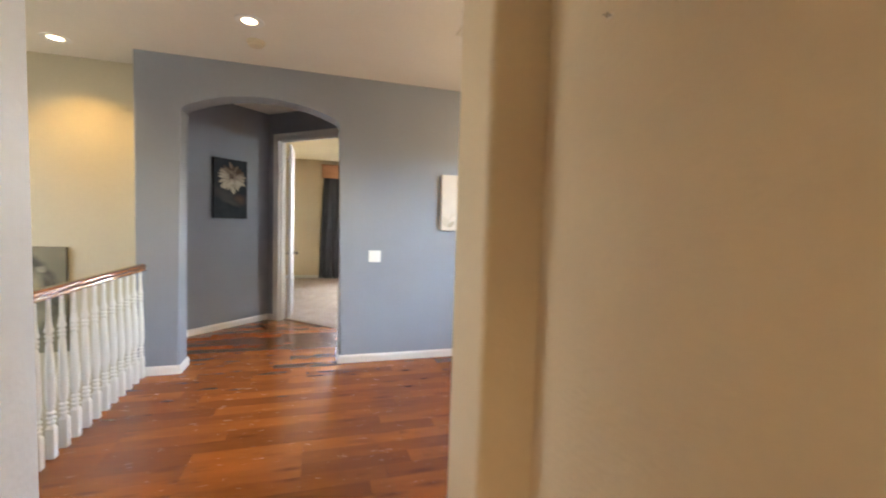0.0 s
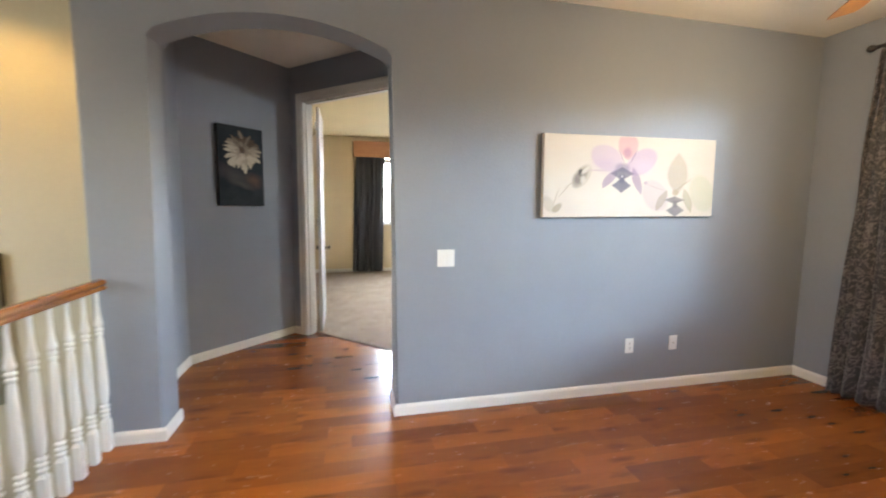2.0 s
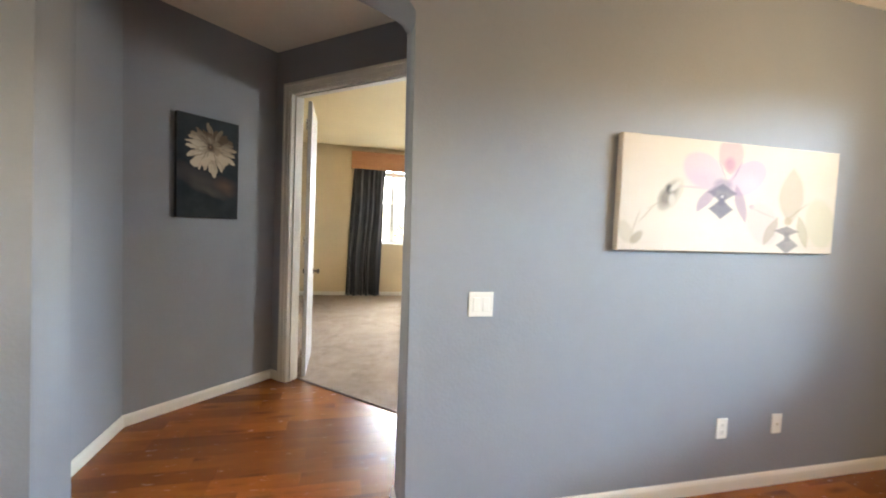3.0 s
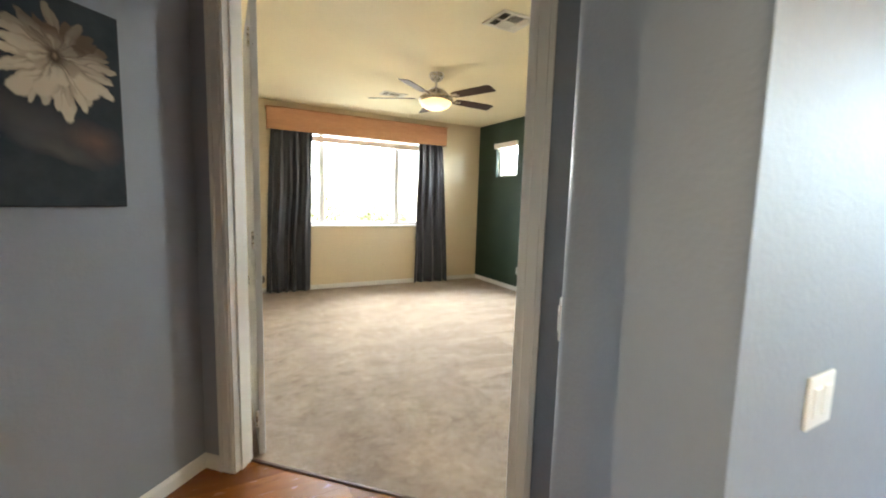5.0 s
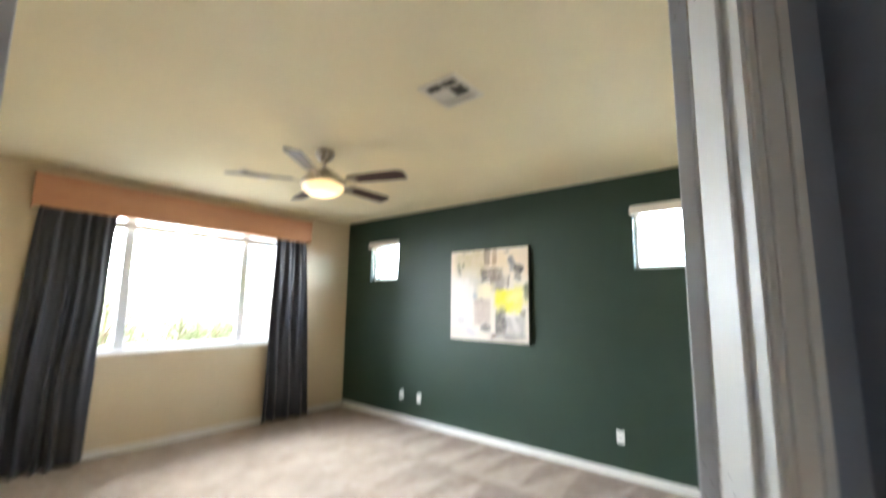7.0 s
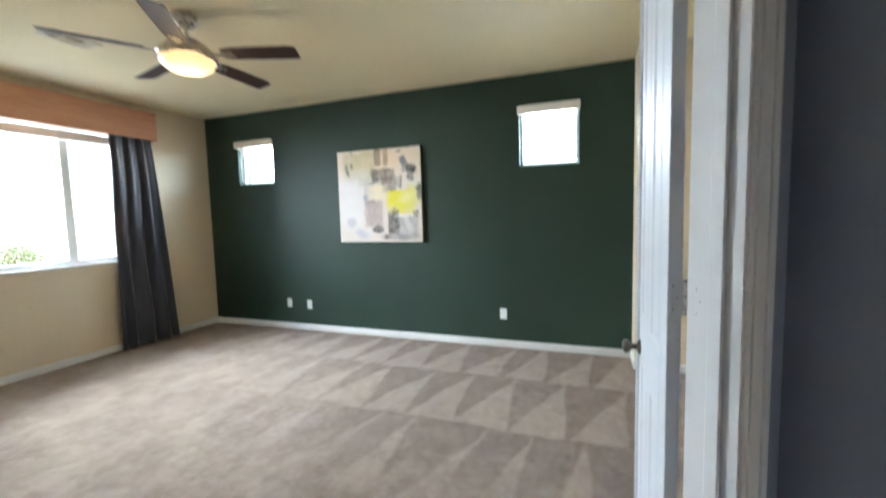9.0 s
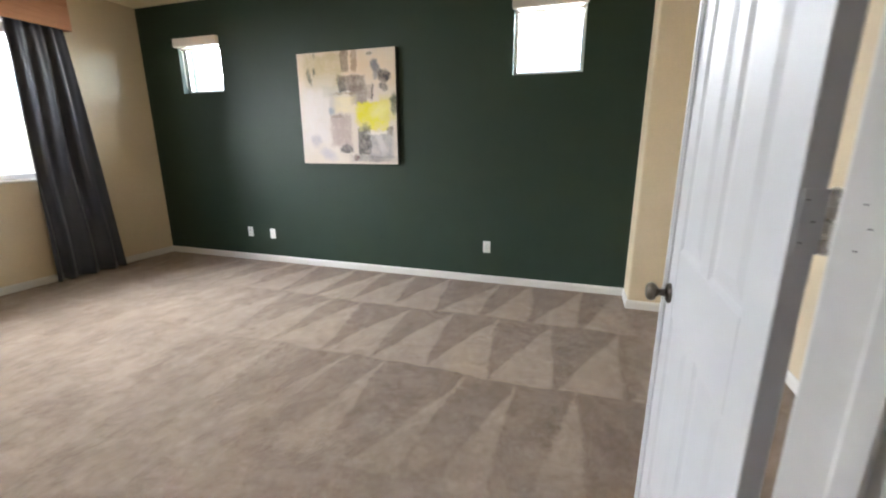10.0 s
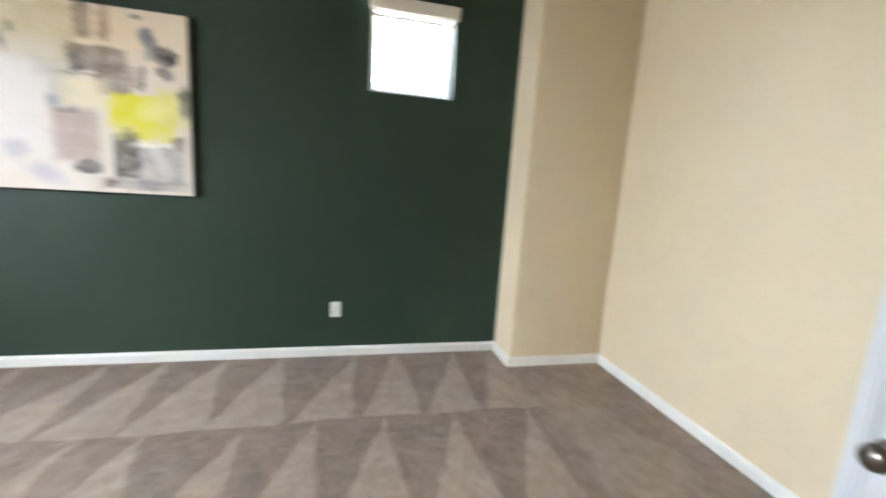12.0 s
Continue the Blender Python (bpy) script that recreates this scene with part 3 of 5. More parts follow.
# ---- double door ----
def casing():
    """Door lining, stops and moulded casing on both sides."""
    m = Matrix(((R2, R2, 0, 0), (-R2, R2, 0, 0), (0, 0, 1, 0), (0, 0, 0, 1)))
    ob = tagged(new("door_frame"), "white painted double door frame with moulded casing", "door frame", kind="structure")
    ob.matrix_world = m

    def piece(name, bm):
        return part(name, bm, TRIM, ob)
    piece("jamb", box(S_LEFT - 0.004, S_LEFT + 0.018, D_FRONT - 0.002, D_BACK + 0.014, 0.0, DOOR_TOP))
    piece("jamb", box(S_RIGHT - 0.018, S_RIGHT + 0.004, D_FRONT - 0.002, D_BACK + 0.014, 0.0, DOOR_TOP))
    piece("jamb", box(S_LEFT + 0.018, S_RIGHT - 0.018, D_FRONT - 0.002, D_BACK + 0.014, DOOR_TOP - 0.018, DOOR_TOP + 0.004))
    for a, b in ((S_LEFT + 0.018, S_LEFT + 0.030), (S_RIGHT - 0.030, S_RIGHT - 0.018)):
        piece("door_stop", box(a, b, 4.780, 4.814, 0.0, DOOR_TOP - 0.03, bevel=0.003))
    piece("door_stop", box(S_LEFT + 0.018, S_RIGHT - 0.018, 4.780, 4.814, DOOR_TOP - 0.03, DOOR_TOP - 0.018, bevel=0.003))
    for face, out in ((D_FRONT, -1), (D_BACK + 0.012, 1)):
        for k in (0, 1):
            s0 = S_LEFT + 0.010 if k == 0 else S_RIGHT - 0.010
            w = -1 if k == 0 else 1
            bm = bmesh.new()
            for a, b, t in ((0.0, 0.018, 0.009), (0.018, 0.060, 0.013), (0.060, 0.082, 0.018)):
                cuboid(bm, *sorted((s0 + w * a, s0 + w * b)), *sorted((face, face + out * t)), 0.0, DOOR_TOP - 0.010 + b, bevel=0.0025)
            piece("casing", bm)
        bm = bmesh.new()
        for a, b, t in ((0.0, 0.018, 0.009), (0.018, 0.060, 0.013), (0.060, 0.082, 0.018)):
            cuboid(bm, S_LEFT + 0.010 - b, S_RIGHT - 0.010 + b, *sorted((face, face + out * t)), DOOR_TOP - 0.010 + a, DOOR_TOP - 0.010 + b, bevel=0.0025)
        piece("casing", bm)
    for s, turn in ((S_LEFT + 0.0181, 90), (S_RIGHT - 0.0181, -90)):
        for z in (0.22, 1.22, 2.24):
            for k in (-0.03, 0.0, 0.03):
                part("hinge_screw", lathe(bmesh.new(), [(0.0005, 0), (0.0017, 0), (0.0015, 0.0004), (0.0005, 0.0004)], 8, pose(s, 4.847 if k else 4.838, z + k, 0, turn, 0)), SLOT, ob)


casing()

LEAF_W, LEAF_H = 0.722, 2.44
PANELS = [(0.115, 0.325, 0.23, 0.83), (0.395, 0.605, 0.23, 0.83), (0.115, 0.325, 1.03, 2.30), (0.395, 0.605, 1.03, 2.30)]


def knob(parent, x, y0, out):
    k = part("door_knob", lathe(bmesh.new(), [(0.0005, 0.0), (0.031, 0.0), (0.031, 0.006), (0.026, 0.010), (0.012, 0.014), (0.011, 0.030), (0.016, 0.036), (0.026, 0.043), (0.029, 0.052), (0.026, 0.061), (0.017, 0.067), (0.0005, 0.069)], 20, pose(x, y0, 0.885, 90 if out < 0 else -90, 0, 0)), PEWTER, parent, "dark pewter round knob", smooth=40)
    return k


def leaf(name, m, mirror, label):
    """Door leaf: local x from the hinge edge to the free edge, y through its thickness from the hinge side."""
    ob = tagged(new(name), label, "door", "double door leaves", "structure")
    ob.matrix_world = m
    s = -1 if mirror else 1
    y0, y1 = sorted((0.015 * s, 0.048 * s))
    x0 = 0.004
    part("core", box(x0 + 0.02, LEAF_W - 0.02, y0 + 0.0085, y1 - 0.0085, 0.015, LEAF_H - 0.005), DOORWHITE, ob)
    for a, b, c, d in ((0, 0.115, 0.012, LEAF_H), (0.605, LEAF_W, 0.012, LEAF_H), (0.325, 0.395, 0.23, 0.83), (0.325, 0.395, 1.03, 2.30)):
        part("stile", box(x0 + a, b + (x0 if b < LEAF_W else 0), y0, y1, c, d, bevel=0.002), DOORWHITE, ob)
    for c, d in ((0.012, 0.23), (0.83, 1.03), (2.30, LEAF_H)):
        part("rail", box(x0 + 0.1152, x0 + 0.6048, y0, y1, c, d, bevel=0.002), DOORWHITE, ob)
    for a, b, c, d in PANELS:
        bm = bmesh.new()
        for face, inward in ((y0, 1), (y1, -1)):
            rings = [[bm.verts.new((x, face + inward * deep, z)) for x, z in ((a + x0 + inset, c + inset), (b + x0 - inset, c + inset), (b + x0 - inset, d - inset), (a + x0 + inset, d - inset))] for inset, deep in ((-0.001, 0.0006), (0.012, 0.0055), (0.020, 0.0055), (0.050, 0.0012))]
            for r, q in zip(rings, rings[1:]):
                for i in range(4):
                    bm.faces.new((r[i], r[(i + 1) % 4], q[(i + 1) % 4], q[i]))
            bm.faces.new(rings[3])
        bmesh.ops.recalc_face_normals(bm, faces=bm.faces)
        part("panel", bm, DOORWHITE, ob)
    for yy, o in ((y0, -1), (y1, 1)):
        knob(ob, LEAF_W - 0.06, yy, o)
    if not mirror:
        bm = cuboid(bmesh.new(), LEAF_W - 0.026, LEAF_W + 0.016, y1 - 0.0005, y1 + 0.007, 0.012, LEAF_H, bevel=0.002)
        cuboid(bm, LEAF_W - 0.016, LEAF_W + 0.006, y1 + 0.006, y1 + 0.011, 0.012, LEAF_H, bevel=0.002)
        part("astragal", bm, DOORWHITE, ob, "white moulded strip along the free edge")
    part("latch_plate", box(LEAF_W - 0.001, LEAF_W + 0.0015, (y0 + y1) / 2 - 0.012, (y0 + y1) / 2 + 0.012, 0.83, 0.89), NICKEL, ob)
    for z in (0.22, 1.22, 2.24):
        h = part("hinge", lathe(bmesh.new(), [(0.0005, 0), (0.007, 0.0), (0.007, 0.021), (0.0058, 0.0215), (0.0058, 0.0225), (0.007, 0.023), (0.007, 0.044), (0.0058, 0.0445), (0.0058, 0.0455), (0.007, 0.046), (0.007, 0.067), (0.0058, 0.0675), (0.0058, 0.0685), (0.007, 0.069), (0.007, 0.09), (0.004, 0.093), (0.0005, 0.094)], 12, pose(0.004, 0.0065 * s, z - 0.045)), NICKEL, ob, "satin nickel butt hinge", smooth=40)
        part("hinge_leaf", box(0.0015, 0.0042, *sorted((0.010 * s, 0.042 * s)), z - 0.045, z + 0.045), DOORWHITE, h)
        for k in (-0.03, 0.0, 0.03):
            part("screw", lathe(bmesh.new(), [(0.0005, 0), (0.0018, 0), (0.0015, 0.0006), (0.0005, 0.0006)], 8, pose(0.0016, (y0 + y1) / 2 + (0.004 if k else -0.006), z + k, 0, -90, 0)), SLOT, h)
    return ob


leaf("door_right", pose(1.118, 5.780, 0, 0, 0, -0.3), False, "white panelled door leaf standing open on the carpet")
leaf("door_left", pose(0.118, 6.805, 0, 0, 0, 89.6), True, "white panelled door leaf folded open against the wall")


# ---- windows ----
def pane(bm, parent):
    p = part("pane", bm, GLASS, parent)
    p.visible_shadow = False
    return p


def window_y(name, x0, x1, z0, z1, y, mullions, label):
    """Window in a wall along x; frame 6 cm deep, set back in its opening."""
    ob = tagged(new(name), label, "window", kind="structure")
    f = 0.055
    for a, b, c, d in ((x0, x1, z0, z0 + f), (x0, x1, z1 - f, z1), (x0, x0 + f, z0 + f, z1 - f), (x1 - f, x1, z0 + f, z1 - f)):
        part("window_frame", box(a, b, y + 0.07, y + 0.13, c, d, bevel=0.004), VINYL, ob)
    for m in mullions:
        part("mullion", box(m - 0.042, m + 0.042, y + 0.068, y + 0.132, z0 + f, z1 - f, bevel=0.004), VINYL, ob)
    part("window_sill", box(x0 - 0.01, x1 + 0.01, y - 0.022, y + 0.07, z0 - 0.022, z0 + 0.004, bevel=0.006), TRIM, ob)
    cuts = [x0 + f, *mullions, x1 - f]
    for a, b in zip(cuts, cuts[1:]):
        pane(box(a + 0.01, b - 0.01, y + 0.098, y + 0.102, z0 + f, z1 - f), ob)
    return ob


def window_x(name, y0, y1, z0, z1, x, mullions, label):
    ob = tagged(new(name), label, "window", kind="structure")
    f = 0.03
    for a, b, c, d in ((y0, y1, z0, z0 + f), (y0, y1, z1 - f, z1), (y0, y0 + f, z0 + f, z1 - f), (y1 - f, y1, z0 + f, z1 - f)):
        part("window_frame", box(x + 0.08, x + 0.13, a, b, c, d, bevel=0.004), VINYL, ob)
    for m in mullions:
        part("mullion", box(x + 0.078, x + 0.132, m - 0.025, m + 0.025, z0 + f, z1 - f, bevel=0.004), VINYL, ob)
    cuts = [y0 + f, *mullions, y1 - f]
    for a, b in zip(cuts, cuts[1:]):
        pane(box(x + 0.103, x + 0.107, a + 0.008, b - 0.008, z0 + f, z1 - f), ob)
    return ob


window_y("window_1", WIN[0], WIN[1], WIN[2], WIN[3], Y_WIN, [1.41, 2.66], "wide three-part white vinyl window flooded with daylight")
window_x("window_2", *SMALL[0], X_GREEN, [], "small square white window high in the green wall")
window_x("window_3", *SMALL[1], X_GREEN, [], "small square white window beside the abstract canvas")
stair_window = tagged(new("window_5"), "white stairwell window", "window", kind="structure")
for a, b, c, d in ((2.3, 4.3, 0.7, 0.74), (2.3, 4.3, 2.26, 2.3), (2.3, 2.34, 0.74, 2.26), (4.26, 4.3, 0.74, 2.26), (3.28, 3.32, 0.74, 2.26)):
    part("window_frame", box(-3.74, -3.69, a, b, c, d, bevel=0.004), VINYL, stair_window)
for a, b in ((2.34, 3.28), (3.32, 4.26)):
    pane(box(-3.717, -3.713, a, b, 0.74, 2.26), stair_window)
window_x("window_4", *LOFT_WIN, X_LOFT, [2.96], "wide loft window bright with daylight")
part("window_sill", box(X_LOFT - 0.02, X_LOFT + 0.08, LOFT_WIN[0] - 0.01, LOFT_WIN[1] + 0.01, LOFT_WIN[2] - 0.022, LOFT_WIN[2] + 0.004, bevel=0.006), TRIM, bpy.data.objects["window_4"])


def blind_head(y0, y1, z1, depth, label):
    ob = thing("window_blind", pose(X_GREEN, (y0 + y1) / 2, z1), label, "blind", "rolled-up small blinds")
    h = (y1 - y0) / 2
    part("headrail", box(-depth, -0.001, -h - 0.012, h + 0.012, -0.072, 0.012, bevel=0.006), BLIND, ob)
    part("bottom_rail", box(0.02, 0.06, -h + 0.008, h - 0.008, -0.095, -0.075, bevel=0.004), BLIND, ob)
    part("wand", lathe(bmesh.new(), [(0.0005, -0.5), (0.004, -0.5), (0.004, -0.02), (0.0005, -0.02)], 8, pose(0.03, h - 0.03, 0)), BLIND, ob)
    return ob


blind_head(SMALL[0][0], SMALL[0][1], SMALL[0][3], 0.055, "cream raised blind with headrail over a small window")
blind_head(SMALL[1][0], SMALL[1][1], SMALL[1][3], 0.055, "cream raised blind with headrail over a small window")

# blind band of the wide window
ob = thing("window_blind", pose((WIN[0] + WIN[1]) / 2, Y_WIN + 0.03, 2.39), "cream roller blind band drawn up under the valance", "blind")
part("bottom_rail", box(-1.06, 1.06, -0.012, 0.012, -0.088, 0.004, bevel=0.005), BLIND, ob)
# valance box of knotty pine
ob = thing("window_valance", pose(2.065, Y_WIN, 2.41), "knotty pine board valance box over the wide window", "valance")
part("front_board", box(-1.46, 1.46, -0.112, -0.093, 0.0, 0.305, bevel=0.004), PINE, ob)
for x in (-1.46, 1.441):
    part("end_board", box(x, x + 0.019, -0.093, -0.001, 0.0, 0.305, bevel=0.003), PINE, ob)
part("top_board", box(-1.441, 1.441, -0.093, -0.001, 0.286, 0.305, bevel=0.003), PINE, ob)
part("cornice", box(-1.47, 1.47, -0.122, -0.001, 0.305, 0.320, bevel=0.005), PINE, ob)


def curtain(name, m, top, bottom, height, folds, depth, material, label, seed, flare=0.0):
    """Hanging cloth: folds deepen and wander towards the hem. top, bottom: (from, to) along local x."""
    rnd = random.Random(seed)
    ph = [rnd.uniform(0, 6.28) for _ in range(6)]
    widths = [rnd.uniform(0.55, 1.6) for _ in range(folds)]
    marks = [sum(widths[:i]) / sum(widths) for i in range(folds + 1)]
    deep = [rnd.uniform(0.55, 1.25) for _ in range(folds + 1)]
    ob = thing(name, m, label, "curtain", "window curtains")
    nx, nz = folds * 14, 26
    bm = bmesh.new()
    rows = []
    for j in range(nz + 1):
        v = j / nz
        e = v ** 0.75
        a, c = top[0] + (bottom[0] - top[0]) * e, top[1] + (bottom[1] - top[1]) * e
        row = []
        for i in range(nx + 1):
            u = i / nx
            uw = u + 0.018 * math.sin(3 * math.pi * v + ph[0]) + 0.02 * v * math.sin(9 * u + ph[1])
            uc = min(0.9999, max(0.0, uw))
            k = max(q for q in range(folds) if marks[q] <= uc)
            f = (uc - marks[k]) / (marks[k + 1] - marks[k])
            w = math.sin(2 * math.pi * (k + f) + ph[2] + 0.8 * math.sin(2.2 * v + ph[3])) * (deep[k] + (deep[k + 1] - deep[k]) * f)
            w2 = math.sin(2 * math.pi * folds * 1.62 * uw + ph[4] + 2.4 * v) * (1.4 - 0.9 * v) + 0.5 * math.sin(11 * u + 16 * v + ph[5]) * (1 - v) ** 2 + 0.35 * math.sin(23 * u - 6 * v + ph[0])
            amp = depth * (0.45 + 0.55 * v) * (0.65 + 0.45 * math.sin(5.3 * u + ph[1] + 1.2 * v) ** 2)
            y = amp * (0.72 * w + 0.28 * w2) + flare * v * v * math.sin(2.1 * u + ph[5])
            z = height * (1 - v) + (0.006 * w if j == nz else 0) + 0.004
            row.append(bm.verts.new((a + (c - a) * u + 0.006 * w2 * v, y, z)))
        rows.append(row)
    for r, s in zip(rows, rows[1:]):
        for i in range(nx):
            bm.faces.new((r[i], r[i + 1], s[i + 1], s[i]))
    cl = part("cloth", bm, material, ob, smooth=80)
    so = cl.modifiers.new("thickness", "SOLIDIFY")
    so.thickness = 0.003
    return ob


curtain("curtain", pose(0, 10.965, 0.012), (0.66, 1.25), (0.565, 1.20), 2.42, 5, 0.055, CURTAIN, "charcoal satin curtain hanging to the carpet", 3)
curtain("curtain", pose(0, 10.965, 0.012), (3.00, 3.455), (2.96, 3.60), 2.42, 4, 0.055, CURTAIN, "charcoal satin curtain flaring out to the carpet", 12, 0.03)
curtain("curtain", pose(4.07, 4.445, 0.006, 0, 0, -90), (0.12, 0.42), (0.0, 0.56), 2.51, 6, 0.045, CURTAIN_PAT, "dark patterned damask curtain in the loft", 5)
ob = thing("curtain_rod", pose(4.07, 3.2, 2.55), "dark iron curtain rod over the loft window", "curtain rod")
part("rod", lathe(bmesh.new(), [(0.0005, -1.16), (0.011, -1.16), (0.011, 1.16), (0.0005, 1.16)], 12, pose(0, 0, 0, 90, 0, 0)), ROD, ob, smooth=40)
for s in (-1, 1):
    part("finial", lathe(bmesh.new(), [(0.0005, 0), (0.014, 0.0), (0.010, 0.012), (0.022, 0.03), (0.024, 0.045), (0.014, 0.062), (0.0005, 0.07)], 14, pose(0, s * 1.16, 0, -90 * s, 0, 0)), ROD, ob, smooth=40)
    part("bracket", box(-0.012, 0.089, s * 1.12 - 0.008, s * 1.12 + 0.008, -0.02, -0.008, bevel=0.002), ROD, ob)


# ---- wall plates ----
def plate(name, m, w, label, kind, finish=PLASTIC):
    """Wall plate; local x across, -y out of the wall."""
    ob = thing(name, m, label, name.replace("_", " "), name + "s")
    part("cover", box(-w / 2, w / 2, -0.0065, 0.0, -0.0575, 0.0575, bevel=0.003, seg=2), finish, ob)
    if kind == "rocker":
        n = round(w / 0.058) if w > 0.1 else 1
        for i in range(n):
            x = (i - (n - 1) / 2) * 0.046
            part("rocker", box(x - 0.0165, x + 0.0165, -0.0105, -0.0055, -0.033, 0.033, bevel=0.002), finish, ob)
            part("screw", lathe(bmesh.new(), [(0.0005, 0), (0.003, 0), (0.002, 0.001), (0.0005, 0.001)], 8, pose(x, -0.0062, 0.048, 90, 0, 0)), finish, ob)
    elif kind == "outlet":
        for z in (-0.0195, 0.0195):
            r = part("receptacle", box(-0.0165, 0.0165, -0.0085, -0.006, z - 0.0145, z + 0.0145, bevel=0.001), finish, ob)
            for x in (-0.006, 0.006):
                part("slot", box(x - 0.0012, x + 0.0012, -0.0088, -0.0083, z - 0.002, z + 0.007), SLOT, r)
            part("ground_hole", lathe(bmesh.new(), [(0.0005, 0), (0.0024, 0), (0.0024, 0.0004), (0.0005, 0.0004)], 8, pose(0, -0.0084, z - 0.008, 90, 0, 0)), SLOT, r)
    else:
        part("jack", box(-0.006, 0.006, -0.012, -0.006, -0.006, 0.006, bevel=0.001), NICKEL, ob)
    return ob


plate("light_switch", pose(1.07, Y_GRAY, 1.063), 0.118, "white double rocker switch on the gray-blue wall", "rocker")
plate("wall_outlet", pose(2.52, Y_GRAY, 0.363), 0.072, "white outlet low on the gray-blue wall", "outlet")
plate("wall_outlet", pose(2.913, Y_GRAY, 0.363), 0.072, "white cable outlet low on the gray-blue wall", "jack")
plate("wall_outlet", pose(X_GREEN, 9.76, 0.345, 0, 0, -90), 0.072, "white outlet low on the green wall", "outlet")
plate("wall_outlet", pose(X_GREEN, 9.445, 0.338, 0, 0, -90), 0.072, "white cable outlet low on the green wall", "jack")
plate("wall_outlet", pose(X_GREEN, 6.923, 0.365, 0, 0, -90), 0.072, "white outlet low on the green wall", "outlet")
plate("wall_outlet", pose(2.435, Y_WIN, 0.345), 0.072, "cream outlet under the wide window", "outlet", CREAM)
plate("light_switch", pose(0.918, 5.368, 1.095, 0, 0, -135), 0.118, "white double rocker switch beside the doors", "rocker")


# ---- pictures ----
def canvas(name, m, w, h, depth, face, edge, label):
    """Stretched canvas; local origin at the middle of its back, -y out of the wall."""
    ob = thing(name, m, label, "painting", "canvas pictures")
    part("stretched_side", box(-w / 2, w / 2, -depth, -0.002, -h / 2, h / 2, bevel=0.004, seg=2), edge, ob)
    part("painted_face", box(-w / 2 + 0.003, w / 2 - 0.003, -depth - 0.0015, -depth + 0.001, -h / 2 + 0.003, h / 2 - 0.003, bevel=0.001), face, ob)
    return ob


MAUVE, SLATE, BUD, TWIG = (0.27, 0.20, 0.30), (0.12, 0.115, 0.17), (0.43, 0.39, 0.32), (0.40, 0.35, 0.28)
ORCHID_BUDS = [
    ("ell", 0.0, -0.35, 0.30, 0.35, 0, (0.66, 0.63, 0.60), 0.9, 0.5), ("box", -0.387, -0.175, 0.004, 0.068, -21, TWIG, 0.5, 0.8),
    ("box", -0.345, -0.085, 0.004, 0.05, -40, TWIG, 0.5, 0.7), ("box", -0.432, -0.26, 0.004, 0.085, -8, TWIG, 0.5, 0.7),
    ("ell", -0.470, -0.34, 0.030, 0.10, 10, BUD, 0.2, 0.75), ("ell", -0.424, -0.386, 0.020, 0.06, -15, (0.30, 0.26, 0.19), 0.25, 0.8),
    ("ell", -0.294, 0.0, 0.045, 0.15, -12, BUD, 0.10, 0.75)]
ORCHID_BUD_HEART = [
    ("ell", -0.302, -0.01, 0.030, 0.11, -12, (0.15, 0.13, 0.12), 0.35, 0.85), ("ell", -0.286, -0.045, 0.014, 0.05, 0, (0.52, 0.48, 0.43), 0.4, 0.95),
    ("ell", -0.300, 0.045, 0.012, 0.04, 0, (0.04, 0.04, 0.04), 0.4, 0.95), ("ell", -0.275, 0.07, 0.013, 0.05, -20, (0.56, 0.52, 0.46), 0.4, 0.9),
    ("box", -0.205, 0.075, 0.05, 0.009, -2, (0.42, 0.35, 0.36), 0.5, 0.7), ("ell", -0.155, 0.225, 0.086, 0.165, 12, (0.47, 0.37, 0.46), 0.10, 0.75),
    ("ell", -0.16, 0.14, 0.06, 0.09, 20, (0.42, 0.33, 0.44), 0.6, 0.5)]
ORCHID_LILAC_PETALS = [
    ("ell", 0.045, 0.19, 0.080, 0.175, -15, (0.44, 0.33, 0.45), 0.10, 0.8), ("ell", 0.06, 0.12, 0.06, 0.09, 0, (0.54, 0.47, 0.55), 0.6, 0.5),
    ("leaf", -0.038, 0.40, 0.058, 0.19, 0, (0.53, 0.29, 0.31), 0.12, 0.75), ("ell", -0.04, 0.30, 0.022, 0.06, 0, (0.36, 0.20, 0.28), 0.4, 0.7),
    ("box", -0.005, 0.25, 0.0035, 0.075, -14, MAUVE, 0.5, 0.8), ("box", -0.072, 0.25, 0.003, 0.07, 12, MAUVE, 0.5, 0.6),
    ("leaf", -0.137, -0.02, 0.028, 0.13, -18, MAUVE, 0.14, 0.75)]
ORCHID_LILAC_LIP = [
    ("leaf", 0.022, -0.05, 0.024, 0.175, 9, MAUVE, 0.14, 0.75), ("ell", 0.075, -0.07, 0.012, 0.022, 0, MAUVE, 0.3, 0.7),
    ("ell", -0.066, 0.11, 0.040, 0.06, 0, (0.26, 0.22, 0.30), 0.3, 0.8), ("diamond", -0.066, 0.04, 0.066, 0.085, 0, SLATE, 0.14, 0.9),
    ("box", -0.066, -0.025, 0.014, 0.05, 0, SLATE, 0.3, 0.9), ("diamond", -0.066, -0.105, 0.056, 0.095, 0, SLATE, 0.12, 0.92),
    ("box", -0.066, 0.005, 0.006, 0.012, 0, (0.5, 0.46, 0.5), 0.4, 0.8)]
